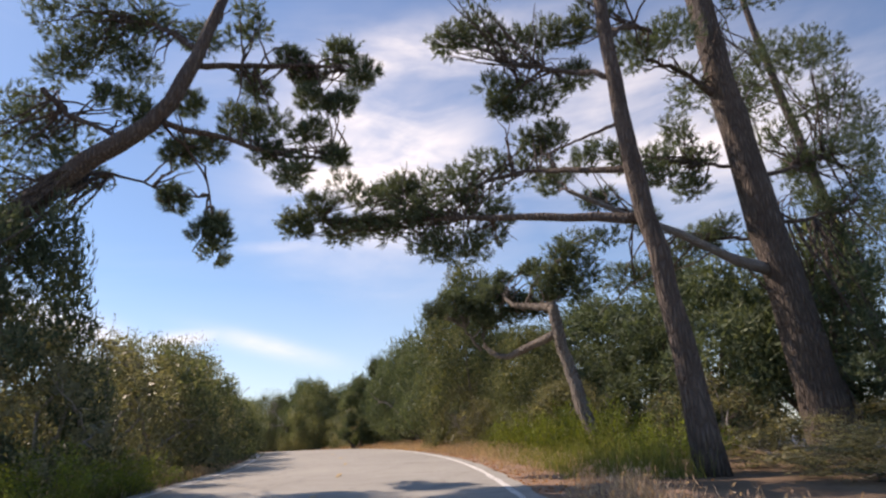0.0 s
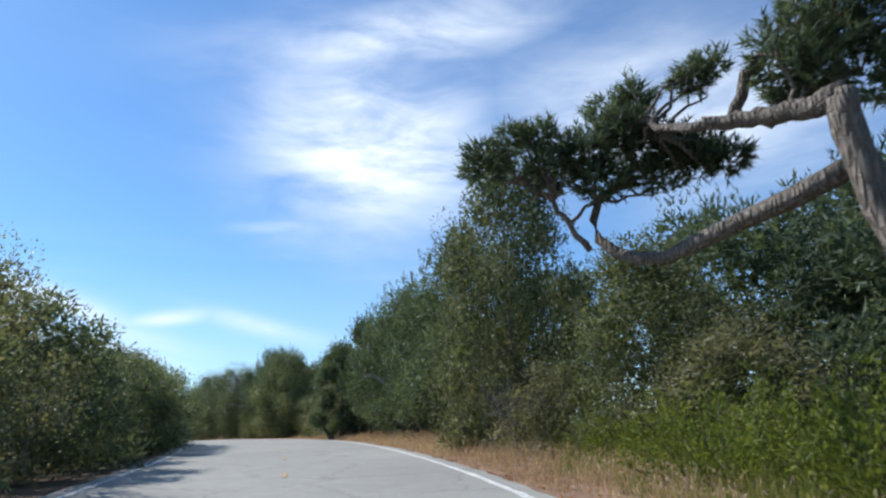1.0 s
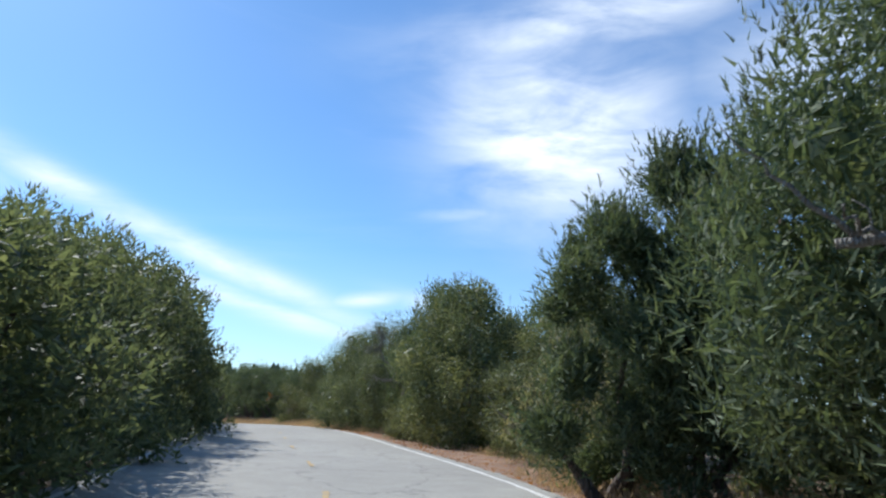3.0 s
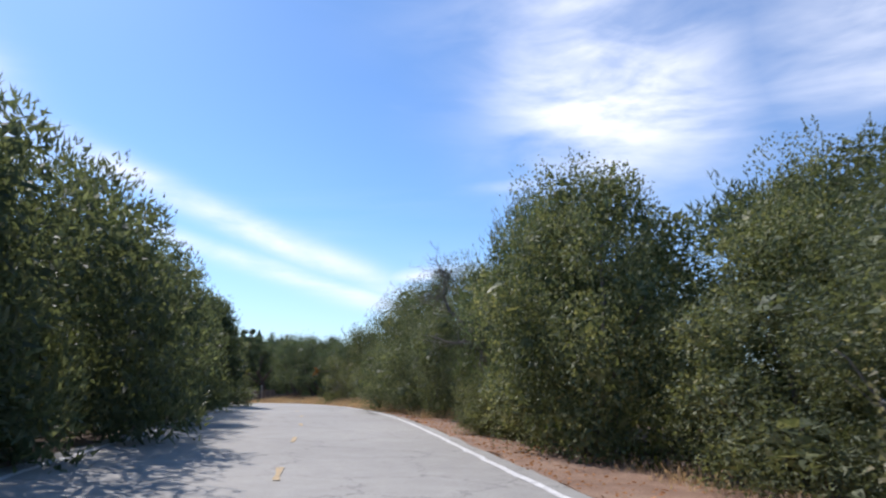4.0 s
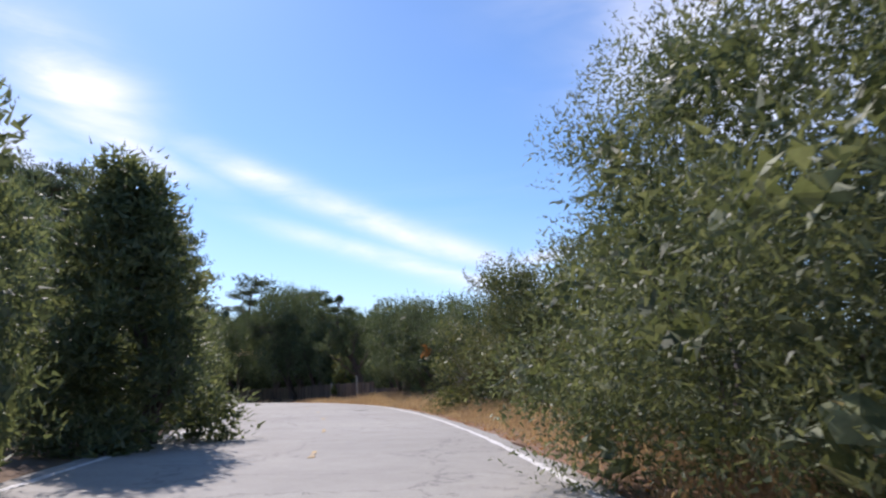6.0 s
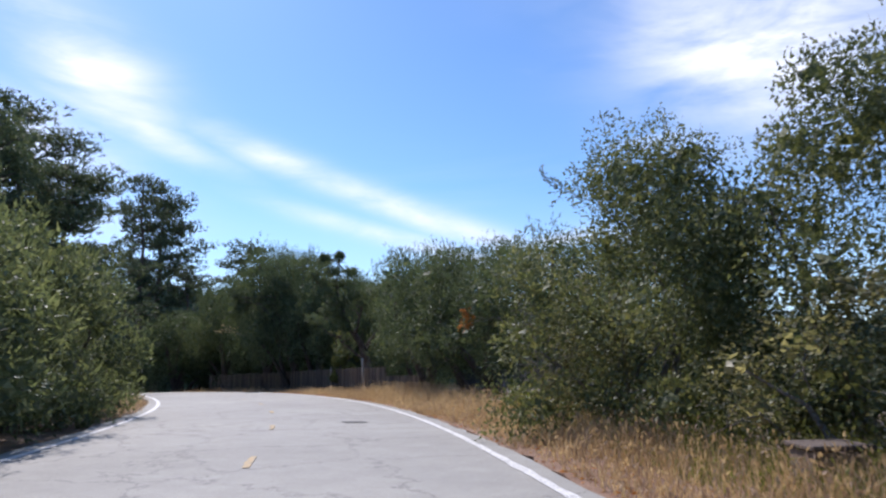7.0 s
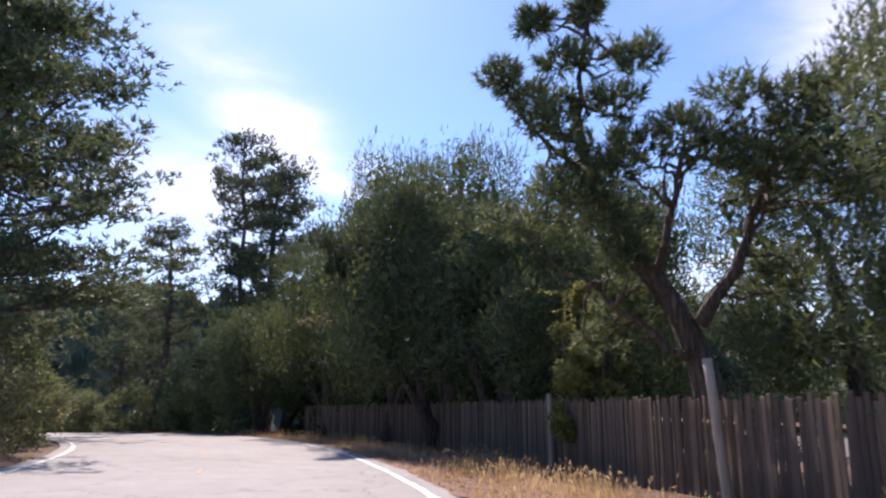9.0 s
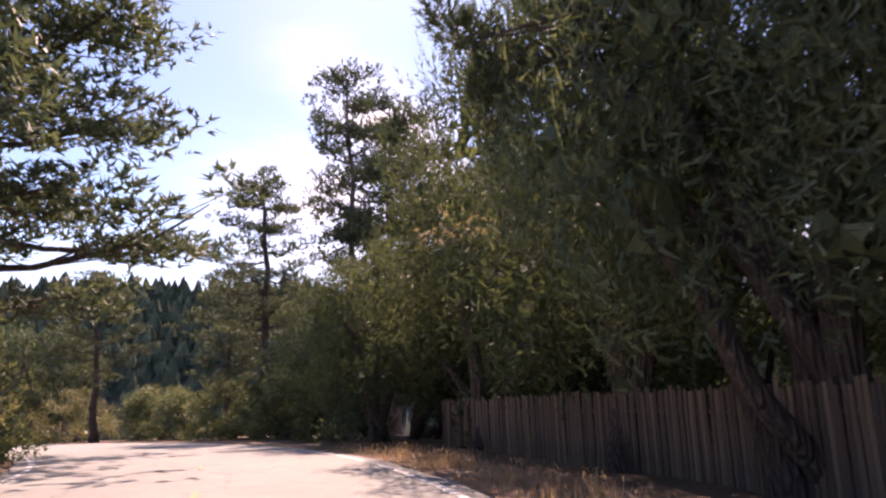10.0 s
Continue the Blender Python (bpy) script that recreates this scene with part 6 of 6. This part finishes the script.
def box_mesh(name, sx, sy, sz, mat, bevel=0.006, taper=1.0, tip=0.0):
    bm = bmesh.new()
    bmesh.ops.create_cube(bm, size=1.0)
    for v in bm.verts:
        k = taper if v.co.z > 0 else 1.0
        v.co = Vector((v.co.x * sx * k, v.co.y * sy * k, (v.co.z + 0.5) * sz))
    if tip:
        top = [f for f in bm.faces if f.normal.z > 0.9]
        r = bmesh.ops.poke(bm, faces=top)
        for v in r["verts"]:
            v.co.z += tip
    elif bevel:
        bmesh.ops.bevel(bm, geom=bm.edges[:], offset=bevel, segments=1, affect="EDGES")
    return bm_mesh(name, bm, mat)


def stake_fence():
    rng = random.Random(12)
    root = new("stake_fence")
    p0 = spot(113.0, 3.5)
    root.location = p0
    shapes = [box_mesh("stake", 0.075, 0.022, 1.0, M_STAKE, 0.004), box_mesh("stake", 0.06, 0.026, 1.0, M_STAKE, 0.005), box_mesh("stake", 0.09, 0.02, 1.0, M_STAKE, 0.0, 0.8)]
    s = 113.0
    k = 0
    while s < 139.0:
        w = rng.choice((0, 0, 1, 2))
        p = along(s, 3.5 + rng.uniform(-0.012, 0.012))
        q = along(s + 0.2, 3.5)
        a = math.atan2(q[1] - p[1], q[0] - p[0])
        h = 1.72 + rng.uniform(-0.06, 0.05)
        ob = part("stake", shapes[w], root)
        ob.matrix_basis = Matrix.Translation(Vector((p[0], p[1], -0.45 + float(rise(p[0], p[1])))) - p0) @ Matrix.Rotation(a, 4, "Z") @ Matrix.Rotation(rng.uniform(-0.02, 0.02), 4, "Y") @ Matrix.Diagonal((1, 1, h, 1))
        s += (0.076, 0.062, 0.088)[w] + rng.uniform(0.0, 0.012) + (0.03 if rng.random() < 0.03 else 0)
        k += 1
    for z in (0.15, 0.95):
        n = 40
        pts = [(*q, z + float(rise(*q))) for q in (along(113 + 26 * i / (n - 1), 3.56) for i in range(n))]
        v, f = tube(np.array(pts) - np.array(p0), np.full(n, 0.04), 4)
        part("rail", mesh_from("rail", v, f, M_STAKE), root)
    tagged(root, "tall weathered brown grape-stake fence behind dry grass", "fence")


def picket_fence():
    root = new("picket_fence")
    p0 = spot(108.6, 3.2)
    root.location = p0
    me = box_mesh("picket", 0.085, 0.022, 1.16, M_STAKE, 0.0, 0.92, 0.05)
    s = 108.6
    while s < 112.9:
        p, q = along(s, 3.3), along(s + 0.2, 3.3)
        ob = part("picket", me, root)
        ob.matrix_basis = Matrix.Translation(Vector((p[0], p[1], -0.32 + float(rise(p[0], p[1])))) - p0) @ Matrix.Rotation(math.atan2(q[1] - p[1], q[0] - p[0]), 4, "Z")
        s += 0.128
    for z in (0.0, 0.55):
        pts = [(*q, z + float(rise(*q))) for q in (along(108.5 + 4.5 * i / 11, 3.33) for i in range(12))]
        v, f = tube(np.array(pts) - np.array(p0), np.full(12, 0.035), 4)
        part("rail", mesh_from("rail", v, f, M_STAKE), root)
    tagged(root, "low dark picket fence with gaps between pointed slats", "fence")


stake_fence()
picket_fence()


def round_post(x, y, z, height, r, lean, label, mat):
    rng = np.random.default_rng(int(abs(x) * 10))
    p = wiggle(rng, (0, 0, -0.2), (lean, 0, height), 6, 0.004)
    ob = new("fence_post", mesh_from("fence_post", *tube(p, np.full(6, r), 10), mat, True))
    ob.location = (x, y, z + float(rise(x, y)))
    tagged(ob, label, "post", "fence posts")


round_post(-52.9, 103.45, -0.2, 1.6, 0.045, 0.0, "slim pale grey post standing against the fence", M_POST)
round_post(-48.25, 100.75, -0.3, 2.05, 0.06, -0.16, "leaning silvery weathered post at the fence", M_POST)


def house():
    root = new("house")
    root.location = (-53.0, 131.0, -9.0)
    root.rotation_euler = (0, 0, radians(16))
    w, dp, eave, rise = 22.0, 12.0, 3.4, 3.0

    def slab(name, a, b, c, d, thick, mat, label=""):
        bm = bmesh.new()
        vs = [bm.verts.new(v) for v in (a, b, c, d)]
        f = bm.faces.new(vs)
        r = bmesh.ops.extrude_face_region(bm, geom=[f])
        for v in r["geom"]:
            if isinstance(v, bmesh.types.BMVert):
                v.co.z -= thick
        bmesh.ops.recalc_face_normals(bm, faces=bm.faces[:])
        return part(name, bm_mesh(name, bm, mat), root, label)

    x, y = w / 2, dp / 2
    slab("roof", (-x - 0.5, -y - 0.6, eave), (x + 0.5, -y - 0.6, eave), (x + 0.5, 0, eave + rise), (-x - 0.5, 0, eave + rise), 0.25, M_ROOF, "pale beige shingled roof slope")
    slab("roof", (-x - 0.5, 0, eave + rise), (x + 0.5, 0, eave + rise), (x + 0.5, y + 0.6, eave), (-x - 0.5, y + 0.6, eave), 0.25, M_ROOF)
    for name, sx, sy, px, py in (("wall", w, 0.3, 0, -y), ("wall", w, 0.3, 0, y), ("wall", 0.3, dp - 0.3, -x + 0.15, 0), ("wall", 0.3, dp - 0.3, x - 0.15, 0)):
        ob = part(name, box_mesh(name, sx, sy, eave + 0.2, M_STUCCO, 0.0), root)
        ob.location = (px, py, 0)
    ch = part("chimney", box_mesh("chimney", 1.3, 0.9, 2.2, M_STUCCO, 0.03), root, "beige stucco chimney with dark cap")
    ch.location = (-5.6, -0.9, eave + rise - 0.8)
    cap = part("chimney_cap", box_mesh("chimney_cap", 0.9, 0.6, 0.22, M_DARKWALL, 0.02), ch)
    cap.location = (0, 0, 2.2)
    tagged(root, "house down the slope with pale beige roof and chimney", "house")
    shed = new("shed")
    shed.location = (-45.5, 108.0, -2.3)
    shed.rotation_euler = (0, 0, radians(20))
    part("body", box_mesh("body", 2.6, 2.0, 2.2, M_DARKWALL, 0.03), shed)
    lid = part("roof", box_mesh("roof", 2.9, 2.3, 0.12, M_DARKWALL, 0.02), shed)
    lid.location = (0, 0, 2.2)
    tagged(shed, "small dark boarded shed below the fence", "shed")


house()


def roadside_box():
    root = new("roadside_box")
    root.location = spot(88.0, 2.5)
    root.rotation_euler = (0, 0, radians(38))
    part("body", box_mesh("body", 0.58, 0.40, 0.46, M_STAKE, 0.015), root)
    lid = part("lid", box_mesh("lid", 0.64, 0.46, 0.05, M_STAKE, 0.012), root)
    lid.location = (0, 0, 0.46)
    tagged(root, "small weathered wooden box in the dry grass", "box")


roadside_box()
